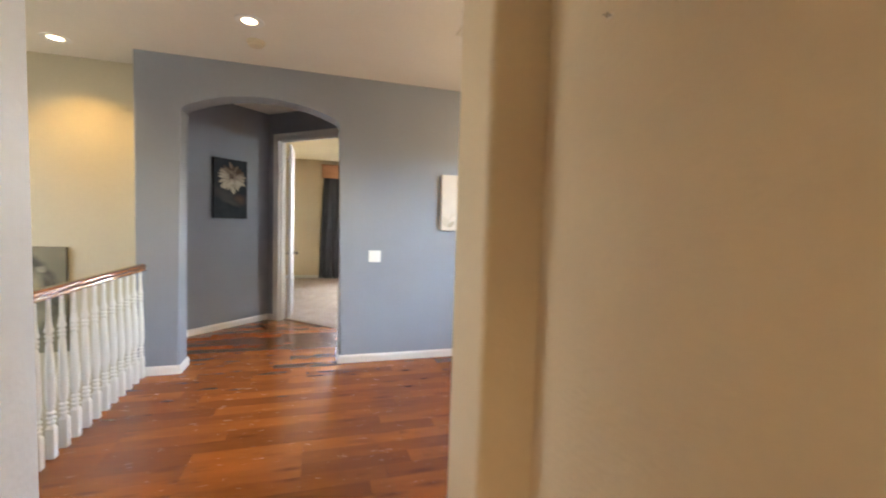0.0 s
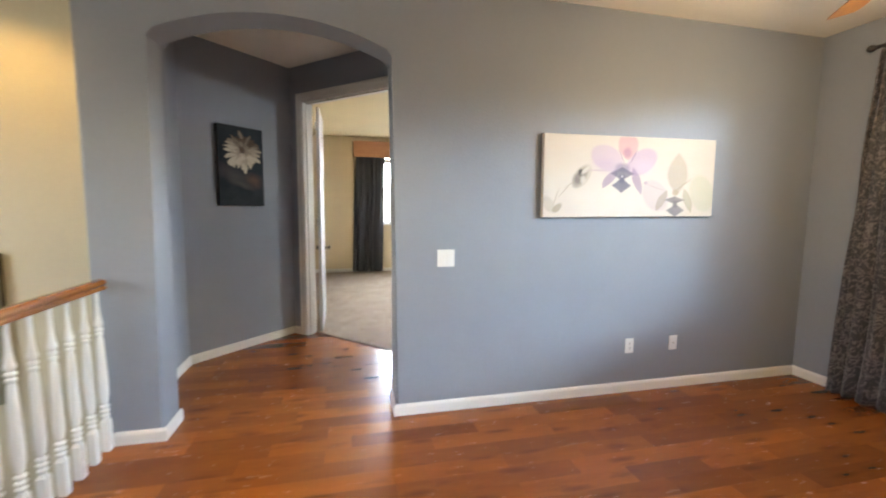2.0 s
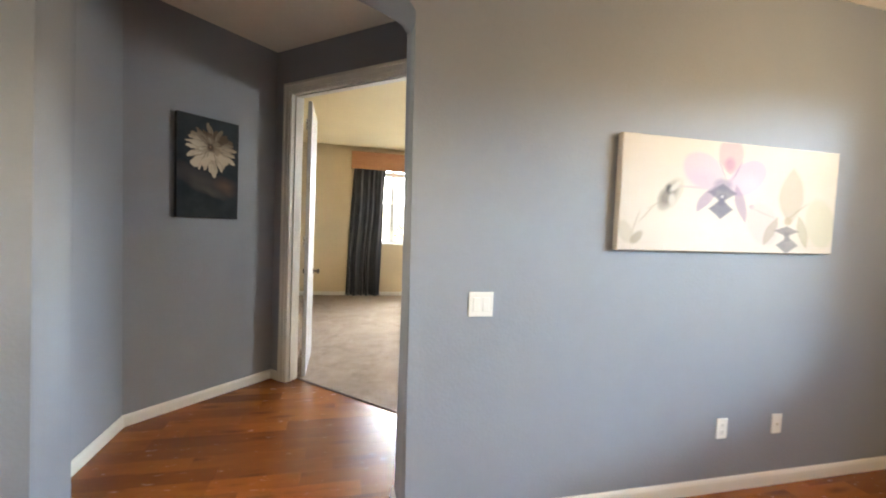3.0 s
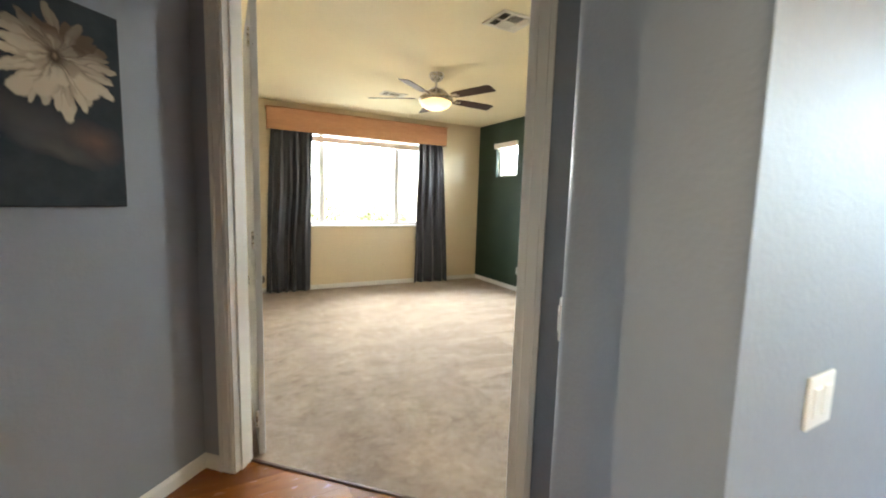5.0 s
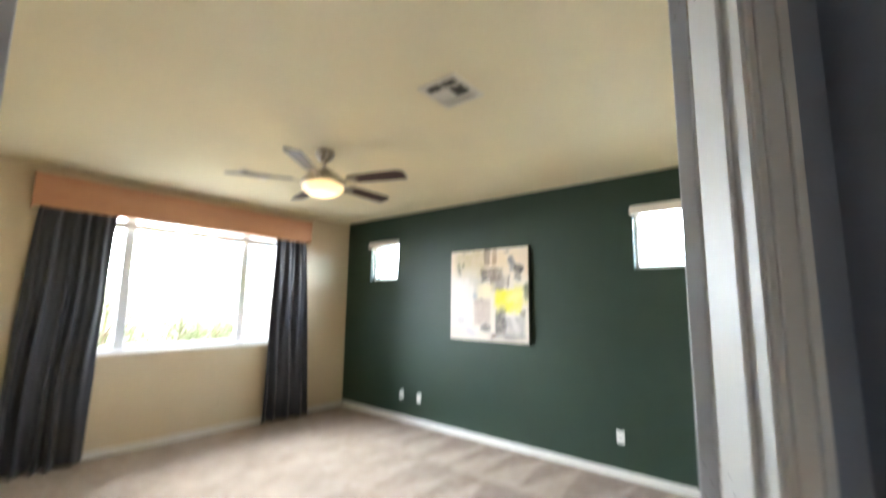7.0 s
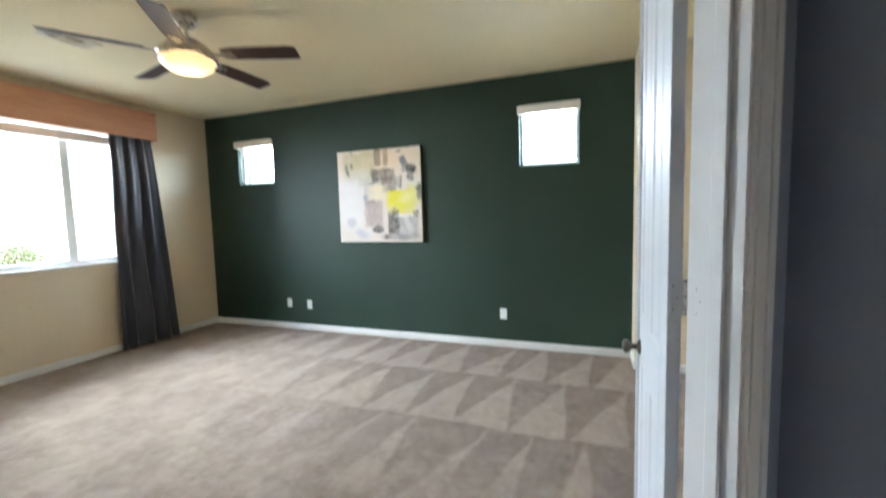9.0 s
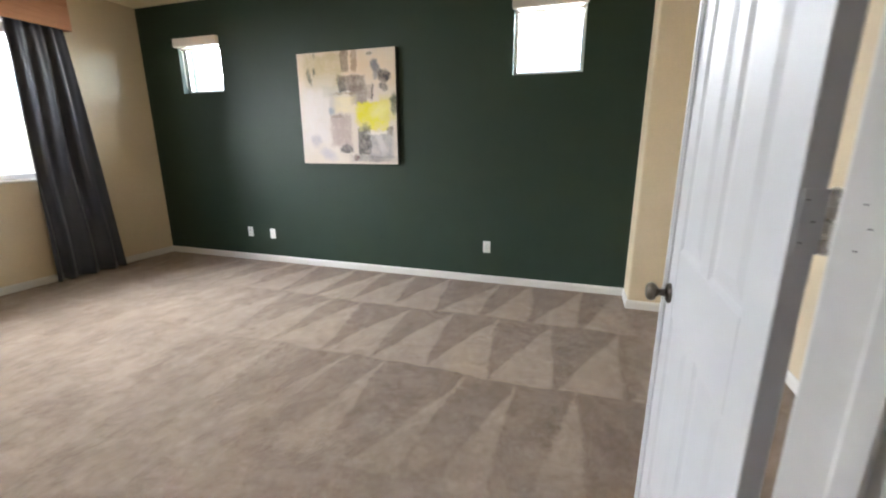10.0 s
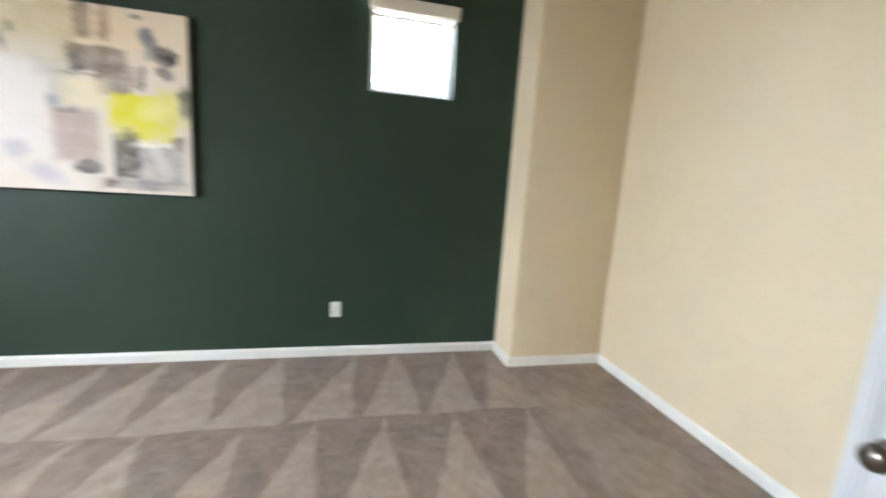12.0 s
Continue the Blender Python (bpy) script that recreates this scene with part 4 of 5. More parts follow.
ORCHID_GREEN_PETALS = [
    ("ell", 0.135, -0.23, 0.076, 0.20, 8, (0.48, 0.42, 0.43), 0.10, 0.7), ("ell", 0.425, -0.20, 0.078, 0.235, 5, (0.47, 0.48, 0.37), 0.10, 0.75),
    ("box", 0.14, -0.13, 0.055, 0.006, -38, (0.40, 0.35, 0.33), 0.5, 0.6), ("leaf", 0.267, 0.05, 0.062, 0.27, 0, (0.42, 0.37, 0.30), 0.12, 0.85),
    ("leaf", 0.175, -0.29, 0.026, 0.14, -12, (0.35, 0.30, 0.25), 0.14, 0.8), ("leaf", 0.335, -0.29, 0.026, 0.16, 9, (0.37, 0.35, 0.26), 0.14, 0.8),
    ("box", 0.305, -0.09, 0.0035, 0.075, -30, (0.30, 0.26, 0.20), 0.5, 0.7)]
ORCHID_GREEN_LIP = [
    ("ell", 0.258, -0.19, 0.020, 0.04, 0, (0.38, 0.31, 0.22), 0.3, 0.8), ("diamond", 0.256, -0.285, 0.062, 0.05, 0, (0.17, 0.16, 0.17), 0.15, 0.88),
    ("box", 0.258, -0.34, 0.013, 0.045, 0, (0.17, 0.16, 0.17), 0.3, 0.88), ("diamond", 0.262, -0.42, 0.056, 0.085, 0, (0.17, 0.165, 0.18), 0.12, 0.9)]
ORCHID = ORCHID_BUDS + ORCHID_BUD_HEART + ORCHID_LILAC_PETALS + ORCHID_LILAC_LIP + ORCHID_GREEN_PETALS + ORCHID_GREEN_LIP
canvas("orchid_canvas", pose(2.445, Y_GRAY, 1.630, 0, -0.6, 0), 1.412, 0.570, 0.038, picture_mat("orchid_print", 1.412, 0.570, (0.57, 0.515, 0.45), ORCHID, 0.008, 7, 0.06, 0.55, 0.88), mat("white_canvas_edge", (0.62, 0.57, 0.50), 0.7), "long white canvas print of pale lilac orchids")


def daisy_mat():
    """Print of one many-petalled white bloom on near-black blue, petals laid in rings round its eye."""
    m, nt, b = start("daisy_print")
    mp = nd(nt, "Mapping")
    mp.vector_type = "TEXTURE"
    mp.inputs["Location"].default_value, mp.inputs["Scale"].default_value = (0.012, 0, 0.155), (0.735, 1, 0.735)
    nt.links.new(coords(nt), mp.inputs["Vector"])
    flat = mp.outputs[0]
    n = nd(nt, "TexNoise")
    n.inputs["Scale"].default_value, n.inputs["Detail"].default_value = 9, 4
    nt.links.new(flat, n.inputs["Vector"])
    wob = nd(nt, "VectorMath", op="MULTIPLY_ADD")
    nt.links.new(n.outputs["Color"], wob.inputs[0])
    wob.inputs[1].default_value = (0.075, 0, 0.075)
    nt.links.new(flat, wob.inputs[2])
    sp = nd(nt, "SeparateXYZ")
    nt.links.new(wob.outputs[0], sp.inputs[0])
    x, z = math_node(nt, "SUBTRACT", sp.outputs[0], 0.037), math_node(nt, "SUBTRACT", sp.outputs[2], 0.037)
    angle = math_node(nt, "ARCTAN2", z, x)
    zs = math_node(nt, "ADD", math_node(nt, "MULTIPLY", math_node(nt, "MAXIMUM", z, 0.0), 1.22), math_node(nt, "MULTIPLY", math_node(nt, "MINIMUM", z, 0.0), 0.92))
    r = math_node(nt, "SQRT", math_node(nt, "ADD", math_node(nt, "MULTIPLY", x, x), math_node(nt, "MULTIPLY", zs, zs)))
    low = ramp(nt, math_node(nt, "ADD", z, math_node(nt, "MULTIPLY", x, 0.25)), 0.13, -0.07)
    grain = noise_tex(nt, flat, 5, 6, 0.6)
    c = mix_col(nt, ramp(nt, grain, 0.35, 0.75), (0.007, 0.012, 0.018), (0.020, 0.030, 0.040))
    for cx, cz, rx, rz, color, k in ((-0.08, -0.29, 0.26, 0.075, (0.075, 0.062, 0.062), 0.65), (0.19, -0.34, 0.10, 0.07, (0.13, 0.066, 0.045), 0.7), (0.02, -0.40, 0.14, 0.03, (0.08, 0.07, 0.066), 0.6)):
        q = nd(nt, "Mapping")
        q.vector_type = "TEXTURE"
        q.inputs["Location"].default_value, q.inputs["Rotation"].default_value, q.inputs["Scale"].default_value = (cx, 0, cz), (0, radians(22), 0), (rx, 1, rz)
        nt.links.new(wob.outputs[0], q.inputs["Vector"])
        ln = nd(nt, "VectorMath", op="LENGTH")
        nt.links.new(q.outputs[0], ln.inputs[0])
        c = mix_col(nt, math_node(nt, "MULTIPLY", ramp(nt, ln.outputs["Value"], 1.6, 0.2), k), c, color)
    for ring, (count, reach, phase) in enumerate(((17, 0.275, 0.2), (19, 0.255, 0.55), (15, 0.205, 0.1), (11, 0.125, 0.4))):
        a = math_node(nt, "ADD", math_node(nt, "MULTIPLY", angle, count / (2 * math.pi)), phase + 40)
        a = math_node(nt, "ADD", a, math_node(nt, "MULTIPLY", math_node(nt, "SINE", math_node(nt, "MULTIPLY", angle, 3 + ring)), 0.35))
        idx = math_node(nt, "FLOOR", a)
        dice = nd(nt, "TexWhiteNoise")
        key = nd(nt, "CombineXYZ")
        nt.links.new(idx, key.inputs[0])
        key.inputs[1].default_value = 7.3 * ring
        nt.links.new(key.outputs[0], dice.inputs["Vector"])
        side = math_node(nt, "MULTIPLY", math_node(nt, "ABSOLUTE", math_node(nt, "SUBTRACT", math_node(nt, "SUBTRACT", a, idx), 0.5)), 2.0)
        length = math_node(nt, "MULTIPLY", ramp(nt, dice.outputs["Value"], 0, 1, 0.78 * reach, 1.06 * reach), math_node(nt, "SUBTRACT", 1.0, math_node(nt, "MULTIPLY", math_node(nt, "POWER", side, 2.0), 0.40)))
        mask = ramp(nt, math_node(nt, "SUBTRACT", length, r), -0.004, 0.010)
        lit = math_node(nt, "ADD", math_node(nt, "MULTIPLY", low, 0.72), ramp(nt, dice.outputs["Value"], 0, 1, -0.14, 0.24))
        lit = math_node(nt, "MULTIPLY", lit, ramp(nt, math_node(nt, "ADD", side, math_node(nt, "MULTIPLY", grain, 0.5)), 0.55, 1.3, 1.0, 0.35))
        lit = math_node(nt, "MULTIPLY", lit, ramp(nt, r, 0.02, 0.12, 0.65, 1.0))
        tone = mix_col(nt, ramp(nt, lit, 0.0, 0.8), (0.075, 0.046, 0.028), (0.50, 0.43, 0.335))
        c = mix_col(nt, mask, c, tone)
    c = mix_col(nt, ramp(nt, r, 0.050, 0.020), c, (0.055, 0.034, 0.02))
    c = mix_col(nt, ramp(nt, math_node(nt, "ADD", r, math_node(nt, "MULTIPLY", grain, 0.04)), 0.040, 0.022), c, (0.26, 0.18, 0.12))
    nt.links.new(c, b.inputs["Base Color"])
    b.inputs["Roughness"].default_value, b.inputs["Specular IOR Level"].default_value = 0.6, 0.25
    bump_to(nt, b, noise_tex(nt, coords(nt), 500, 2), 0.06, 0.002)
    return m


canvas("daisy_canvas", pose(-0.546, 6.427, 1.76, 0, 0, 45), 0.455, 0.735, 0.036, daisy_mat(), mat("black_canvas_edge", (0.012, 0.013, 0.017), 0.6), "tall dark canvas of a single white daisy")

GREY, PUTTY, UMBER, INK, LEMON = (0.30, 0.30, 0.32), (0.40, 0.33, 0.28), (0.13, 0.095, 0.075), (0.025, 0.028, 0.038), (0.74, 0.68, 0.03)
STROKES_GROUND = [
    ('box', 0.0, 0.38, 0.52, 0.14, 0, (0.76, 0.56, 0.32), 0.6, 0.6), ('box', -0.22, 0.33, 0.2, 0.15, 0, (0.46, 0.4, 0.22), 0.12, 0.7),
    ('box', -0.33, -0.05, 0.18, 0.28, 0, (0.74, 0.7, 0.69), 0.4, 0.85), ('box', -0.14, 0.16, 0.1, 0.05, 0, (0.52, 0.5, 0.42), 0.2, 0.6),
    ('box', -0.12, 0.05, 0.055, 0.1, 0, GREY, 0.3, 0.45), ('box', 0.0, 0.43, 0.04, 0.1, 0, (0.2, 0.145, 0.105), 0.12, 0.85),
    ('box', 0.095, 0.43, 0.03, 0.11, 0, (0.34, 0.22, 0.14), 0.15, 0.8), ('box', 0.06, 0.22, 0.13, 0.065, 0, UMBER, 0.12, 0.85)]
STROKES_BROWN = [
    ('box', 0.13, 0.1, 0.085, 0.065, 0, (0.2, 0.15, 0.12), 0.14, 0.85), ('box', 0.235, 0.14, 0.045, 0.055, 0, PUTTY, 0.15, 0.75),
    ('box', -0.04, 0.2, 0.035, 0.05, 0, (0.11, 0.11, 0.11), 0.25, 0.8), ('box', 0.265, 0.14, 0.006, 0.06, 0, INK, 0.3, 0.8),
    ('box', -0.02, 0.135, 0.1, 0.006, 0, (0.3, 0.22, 0.12), 0.3, 0.8), ('box', -0.02, 0.04, 0.11, 0.07, 0, (0.8, 0.7, 0.46), 0.3, 0.8),
    ('box', 0.27, -0.07, 0.155, 0.125, 0, LEMON, 0.1, 0.95), ('box', 0.41, 0.0, 0.075, 0.1, 0, (0.7, 0.63, 0.2), 0.25, 0.75)]
STROKES_LEMON = [
    ('box', 0.16, -0.05, 0.07, 0.06, 0, LEMON, 0.3, 0.8), ('ell', 0.33, -0.02, 0.09, 0.05, 20, (0.8, 0.76, 0.3), 0.5, 0.8),
    ('box', -0.07, -0.19, 0.11, 0.145, 0, (0.42, 0.33, 0.3), 0.12, 0.85), ('box', -0.1, -0.06, 0.06, 0.012, 0, (0.3, 0.24, 0.2), 0.3, 0.7),
    ('box', 0.17, -0.29, 0.065, 0.125, 0, (0.07, 0.068, 0.065), 0.1, 0.93), ('box', 0.175, -0.18, 0.03, 0.04, 0, (0.1, 0.1, 0.09), 0.3, 0.85),
    ('box', 0.345, -0.33, 0.115, 0.11, 0, GREY, 0.2, 0.8), ('box', 0.25, -0.45, 0.2, 0.03, 0, (0.22, 0.21, 0.21), 0.3, 0.8)]
STROKES_GRAY = [
    ('box', 0.33, -0.3, 0.03, 0.09, 25, (0.68, 0.66, 0.66), 0.4, 0.7), ('ell', -0.02, -0.365, 0.065, 0.04, -8, INK, 0.2, 1.0),
    ('ell', 0.075, -0.44, 0.03, 0.03, 0, (0.14, 0.07, 0.06), 0.3, 0.9), ('ell', 0.31, 0.35, 0.04, 0.075, 30, (0.16, 0.17, 0.19), 0.25, 0.9),
    ('ell', 0.385, 0.27, 0.065, 0.055, -20, INK, 0.18, 0.97), ('ell', 0.375, 0.18, 0.05, 0.035, 0, INK, 0.2, 0.95),
    ('ell', 0.3, 0.27, 0.02, 0.035, 0, (0.2, 0.22, 0.25), 0.3, 0.8), ('ell', 0.475, 0.04, 0.032, 0.085, 0, (0.11, 0.13, 0.11), 0.3, 0.9)]
STROKES_INK = [
    ('box', 0.43, -0.2, 0.032, 0.035, 0, (0.22, 0.18, 0.15), 0.2, 0.9), ('ell', -0.35, -0.28, 0.05, 0.055, 30, (0.42, 0.4, 0.46), 0.4, 0.8),
    ('ell', -0.22, -0.41, 0.09, 0.045, -25, (0.46, 0.44, 0.52), 0.5, 0.7), ('ell', -0.375, 0.29, 0.018, 0.065, 10, (0.1, 0.11, 0.085), 0.4, 0.85),
    ('ell', -0.325, 0.33, 0.014, 0.035, 0, (0.1, 0.11, 0.085), 0.4, 0.85), ('ell', -0.31, 0.47, 0.014, 0.03, 0, (0.16, 0.17, 0.13), 0.4, 0.8),
    ('ell', -0.16, -0.01, 0.035, 0.03, 0, (0.3, 0.34, 0.4), 0.4, 0.85), ('ell', 0.25, 0.465, 0.03, 0.012, 15, (0.09, 0.1, 0.07), 0.3, 0.95)]
STROKES_LEAF = [
    ('box', 0.31, -0.215, 0.09, 0.012, 0, (0.82, 0.78, 0.7), 0.5, 0.95), ('box', 0.12, -0.14, 0.02, 0.05, 20, (0.7, 0.62, 0.3), 0.4, 0.7)]
ABSTRACT = STROKES_GROUND + STROKES_BROWN + STROKES_LEMON + STROKES_GRAY + STROKES_INK + STROKES_LEAF
canvas("abstract_canvas", pose(X_GREEN, 8.362, 1.679, 0, 0, -90), 1.085, 1.075, 0.04, picture_mat("abstract_paint", 1.085, 1.075, (0.70, 0.63, 0.55), ABSTRACT, 0.06, 8, 0.3, 0.78, 0.55), mat("dark_canvas_edge", (0.06, 0.055, 0.05), 0.7), "square abstract canvas in cream, brown and lemon yellow")

CHARRED, MOSS, LICHEN = (0.022, 0.022, 0.018), (0.085, 0.088, 0.062), (0.31, 0.30, 0.22)
CIRCLE_FIELDS = [
    ("box", 0.0, 0.44, 0.5, 0.07, 0, (0.20, 0.175, 0.115), 0.4, 0.6), ("box", 0.05, 0.19, 0.13, 0.14, 0, MOSS, 0.15, 0.8),
    ("box", -0.17, 0.30, 0.07, 0.075, 0, LICHEN, 0.2, 0.8), ("box", -0.22, 0.13, 0.09, 0.07, 5, MOSS, 0.2, 0.8),
    ("box", 0.24, 0.12, 0.08, 0.10, 0, (0.36, 0.33, 0.21), 0.25, 0.7), ("box", -0.05, -0.06, 0.18, 0.06, 0, LICHEN, 0.25, 0.75),
    ("box", 0.31, -0.19, 0.10, 0.12, 0, (0.34, 0.31, 0.20), 0.3, 0.7), ("box", -0.24, -0.28, 0.15, 0.12, 0, MOSS, 0.3, 0.7)]
CIRCLE_ARCS = [
    ("ring", 0.02, 0.01, 0.41, 0.46, 0, (0.045, 0.045, 0.036), 0.6, 0.9), ("ell", -0.30, 0.29, 0.045, 0.035, 40, CHARRED, 0.4, 1.0),
    ("ell", -0.215, 0.375, 0.05, 0.024, 25, CHARRED, 0.4, 1.0), ("ell", -0.375, 0.10, 0.022, 0.07, 0, CHARRED, 0.4, 0.95),
    ("ell", -0.36, 0.20, 0.03, 0.02, 0, (0.42, 0.40, 0.31), 0.4, 0.8), ("ell", 0.375, 0.15, 0.02, 0.05, 10, CHARRED, 0.4, 0.9),
    ("ell", 0.34, 0.29, 0.03, 0.03, 0, (0.36, 0.34, 0.25), 0.4, 0.8), ("ell", -0.02, 0.475, 0.10, 0.012, 0, CHARRED, 0.5, 0.8)]
canvas("circle_canvas", pose(-2.19, 5.18, 0.62), 1.13, 0.95, 0.035, picture_mat("circle_paint", 1.13, 0.95, (0.185, 0.180, 0.125), CIRCLE_FIELDS + CIRCLE_ARCS, 0.04, 9, 0.3, 0.75, 0.5), mat("brown_canvas_edge", (0.072, 0.058, 0.040), 0.7), "olive-gray canvas with a broken black circle on the stairwell wall")


# ---- railing ----
ob = thing("stair_railing", pose(-0.915, 0, 0), "white turned balusters under a varnished wooden handrail", "railing")
rail = [(-0.029, 0.0), (-0.031, 0.012), (-0.024, 0.022), (-0.031, 0.034), (-0.029, 0.048), (-0.018, 0.057), (0, 0.060), (0.018, 0.057), (0.029, 0.048), (0.031, 0.034), (0.024, 0.022), (0.031, 0.012), (0.029, 0.0)]
part("handrail", extrude_profile(bmesh.new(), rail, (0, 1.69, 0.925), (0, 4.768, 0.925)), RAILWOOD, ob, "glossy red-brown wooden handrail", smooth=50)
SHAFT = [(0.012, 0.195), (0.0175, 0.205), (0.0195, 0.212), (0.0115, 0.220), (0.0115, 0.226), (0.0195, 0.233), (0.0195, 0.240), (0.0115, 0.247), (0.0115, 0.253), (0.0195, 0.260), (0.0195, 0.267), (0.0115, 0.275), (0.0115, 0.283), (0.0175, 0.292), (0.016, 0.302), (0.0205, 0.325), (0.0215, 0.37), (0.0205, 0.45), (0.0175, 0.57), (0.0145, 0.655), (0.0098, 0.668), (0.0165, 0.677), (0.0165, 0.686), (0.0098, 0.693), (0.0175, 0.702), (0.0175, 0.711), (0.0098, 0.719), (0.017, 0.729), (0.0185, 0.742), (0.0145, 0.756), (0.0105, 0.80), (0.0095, 0.86), (0.009, 0.927)]


def baluster_mesh():
    bm = cuboid(bmesh.new(), -0.0205, 0.0205, -0.0205, 0.0205, 0.0, 0.178, bevel=0.002)
    lo = [bm.verts.new((a * 0.0185, c * 0.0185, 0.178)) for a, c in ((-1, -1), (1, -1), (1, 1), (-1, 1))]
    hi = [bm.verts.new((a * 0.010, c * 0.010, 0.198)) for a, c in ((-1, -1), (1, -1), (1, 1), (-1, 1))]
    for i in range(4):
        bm.faces.new((lo[i], lo[(i + 1) % 4], hi[(i + 1) % 4], hi[i]))
    bm.faces.new(hi)
    return lathe(bm, [(r * 1.14, z) for r, z in SHAFT], 14)


bal = part("baluster", baluster_mesh(), TRIM, ob, "white painted turned baluster", smooth=40)
bal.location = (0, 4.728, 0)
for i in range(1, 24):
    c = new("baluster", bal.data)
    c.parent = ob
    c.location = (0, 4.728 - 0.1255 * i, 0)


# ---- ceiling fixtures ----
def fan(m, R, angles, blade_mat, metal, blade_w, rod, label, bowl_r):
    ob = thing("ceiling_fan", m, label, "ceiling fan")
    part("canopy", lathe(bmesh.new(), [(0.076, 0.0), (0.080, -0.006), (0.080, -0.035), (0.070, -0.040), (0.068, -0.055), (0.050, -0.076), (0.024, -0.086), (0.012, -0.087)], 28), metal, ob, smooth=35)
    part("downrod", lathe(bmesh.new(), [(0.012, -0.07), (0.012, -rod), (0.020, -rod - 0.002), (0.020, -rod - 0.02)], 14), metal, ob, smooth=40)
    z = -rod - 0.01
    k = bowl_r
    part("motor_housing", lathe(bmesh.new(), [(0.02, z), (0.40 * k, z - 0.012), (0.68 * k, z - 0.045), (0.92 * k, z - 0.085), (1.06 * k, z - 0.105), (1.08 * k, z - 0.125), (1.04 * k, z - 0.136), (0.9 * k, z - 0.137)], 40), metal, ob, smooth=35)
    zb = z - 0.130
    part("trim_ring", lathe(bmesh.new(), [(k - 0.004, zb), (k + 0.014, zb - 0.002), (k + 0.016, zb - 0.016), (k + 0.004, zb - 0.022)], 40), metal, ob, smooth=40)
    part("light_bowl", lathe(bmesh.new(), [(k, zb - 0.016), (k * 0.97, zb - 0.038), (k * 0.86, zb - 0.066), (k * 0.65, zb - 0.090), (k * 0.35, zb - 0.105), (0.004, zb - 0.110)], 40), BOWL, ob, "lit frosted glass light bowl", smooth=60)
    for a in angles:
        h = pose(0, 0, z - 0.112, 0, 0, a)
        bm = bmesh.new()
        cr = blade_w * 0.5
        outline = [(0.24, -cr * 0.72), (0.30, -cr * 0.92), (0.50, -cr), (R - 0.05, -cr * 1.05), (R, -cr * 0.80), (R, cr * 0.98), (R - 0.02, cr * 1.05), (0.50, cr), (0.30, cr * 0.92), (0.24, cr * 0.72)]
        prism(bm, outline, -0.003, 0.003)
        bl = part("blade", bm, blade_mat, ob)
        bl.matrix_local = h @ pose(0, 0, 0, -12, 0, 0)
        bm = bmesh.new()
        prism(bm, [(0.15, -0.022), (0.215, -0.014), (0.245, -0.034), (0.31, -0.030), (0.325, 0.0), (0.31, 0.030), (0.245, 0.034), (0.215, 0.014), (0.15, 0.022)], -0.0085, -0.0035)
        br = part("blade_bracket", bm, metal, bl)
    return ob


fan(pose(2.10, 8.60, 2.83), 0.745, [-69.5 + 72 * i for i in range(5)], BLACKWOOD, NICKEL, 0.135, 0.14, "brushed nickel ceiling fan with dark blades and a lit bowl", 0.172)
fan(pose(2.79, 3.42, 2.775), 0.745, [55 + 72 * i for i in range(5)], FANWOOD, mat("antique_bronze", (0.22, 0.13, 0.06), 0.35, 1.0), 0.135, 0.13, "bronze ceiling fan with light oak blades and a lit bowl", 0.172)

for at, power in (((2.79, 3.42, 2.28), 5.6), ((2.10, 8.60, 2.32), 0.7)):
    lamp = new("fan_lamp", bpy.data.lights.new("fan_lamp", "POINT"))
    lamp.data.energy, lamp.data.shadow_soft_size, lamp.data.color = power, 0.17, (1.0, 0.70, 0.36)
    lamp.location = at


def vent(m, w, h, label):
    """Ceiling register: two narrow outer banks of louvres and two square middle ones, each thrown its own way."""
    ob = thing("ceiling_vent", m, label, "vent", "ceiling vents")
    # near-black sheet puts the shade of the open duct behind the louvres
    part("backing", box(-w / 2 + 0.02, w / 2 - 0.02, -h / 2 + 0.02, h / 2 - 0.02, -0.004, -0.001), VENTSHADE, ob)
    rim = 0.036
    for a, b, c, d in ((-w / 2, w / 2, -h / 2, -h / 2 + rim), (-w / 2, w / 2, h / 2 - rim, h / 2), (-w / 2, -w / 2 + rim, -h / 2 + rim, h / 2 - rim), (w / 2 - rim, w / 2, -h / 2 + rim, h / 2 - rim)):
        part("frame", box(a, b, c, d, -0.010, -0.0005, bevel=0.003), VENTPAINT, ob)
    iw, ih = w - 2 * rim, h - 2 * rim
    x1, x2 = -iw / 2 + iw * 0.27, iw / 2 - iw * 0.22
    for x in (x1, x2):
        part("bar", box(x - 0.005, x + 0.005, -ih / 2, ih / 2, -0.012, -0.004), VENTPAINT, ob)
    part("bar", box(-iw / 2, x2 - 0.005, -0.005, 0.005, -0.0115, -0.004), VENTPAINT, ob)
    for a, b, tilt in ((-iw / 2, x1, -40), (x2, iw / 2, 42)):
        n = 3
        for i in range(n):
            sl = part("slat", box(-0.0105, 0.0105, -ih / 2, ih / 2, -0.0006, 0.0006), VENTPAINT, ob)
            sl.matrix_local = pose(a + (b - a) * (i + 0.5) / n, 0, -0.010, 0, tilt, 0)
    for lo, hi, tilt in ((-ih / 2, -0.005, 40), (0.005, ih / 2, -42)):
        n = 6
        for i in range(n):
            sl = part("slat", box(x1 + 0.005, x2 - 0.005, -0.0105, 0.0105, -0.0006, 0.0006), VENTPAINT, ob)
            sl.matrix_local = pose(0, lo + (hi - lo) * (i + 0.5) / n, -0.010, tilt, 0, 0)
    return ob


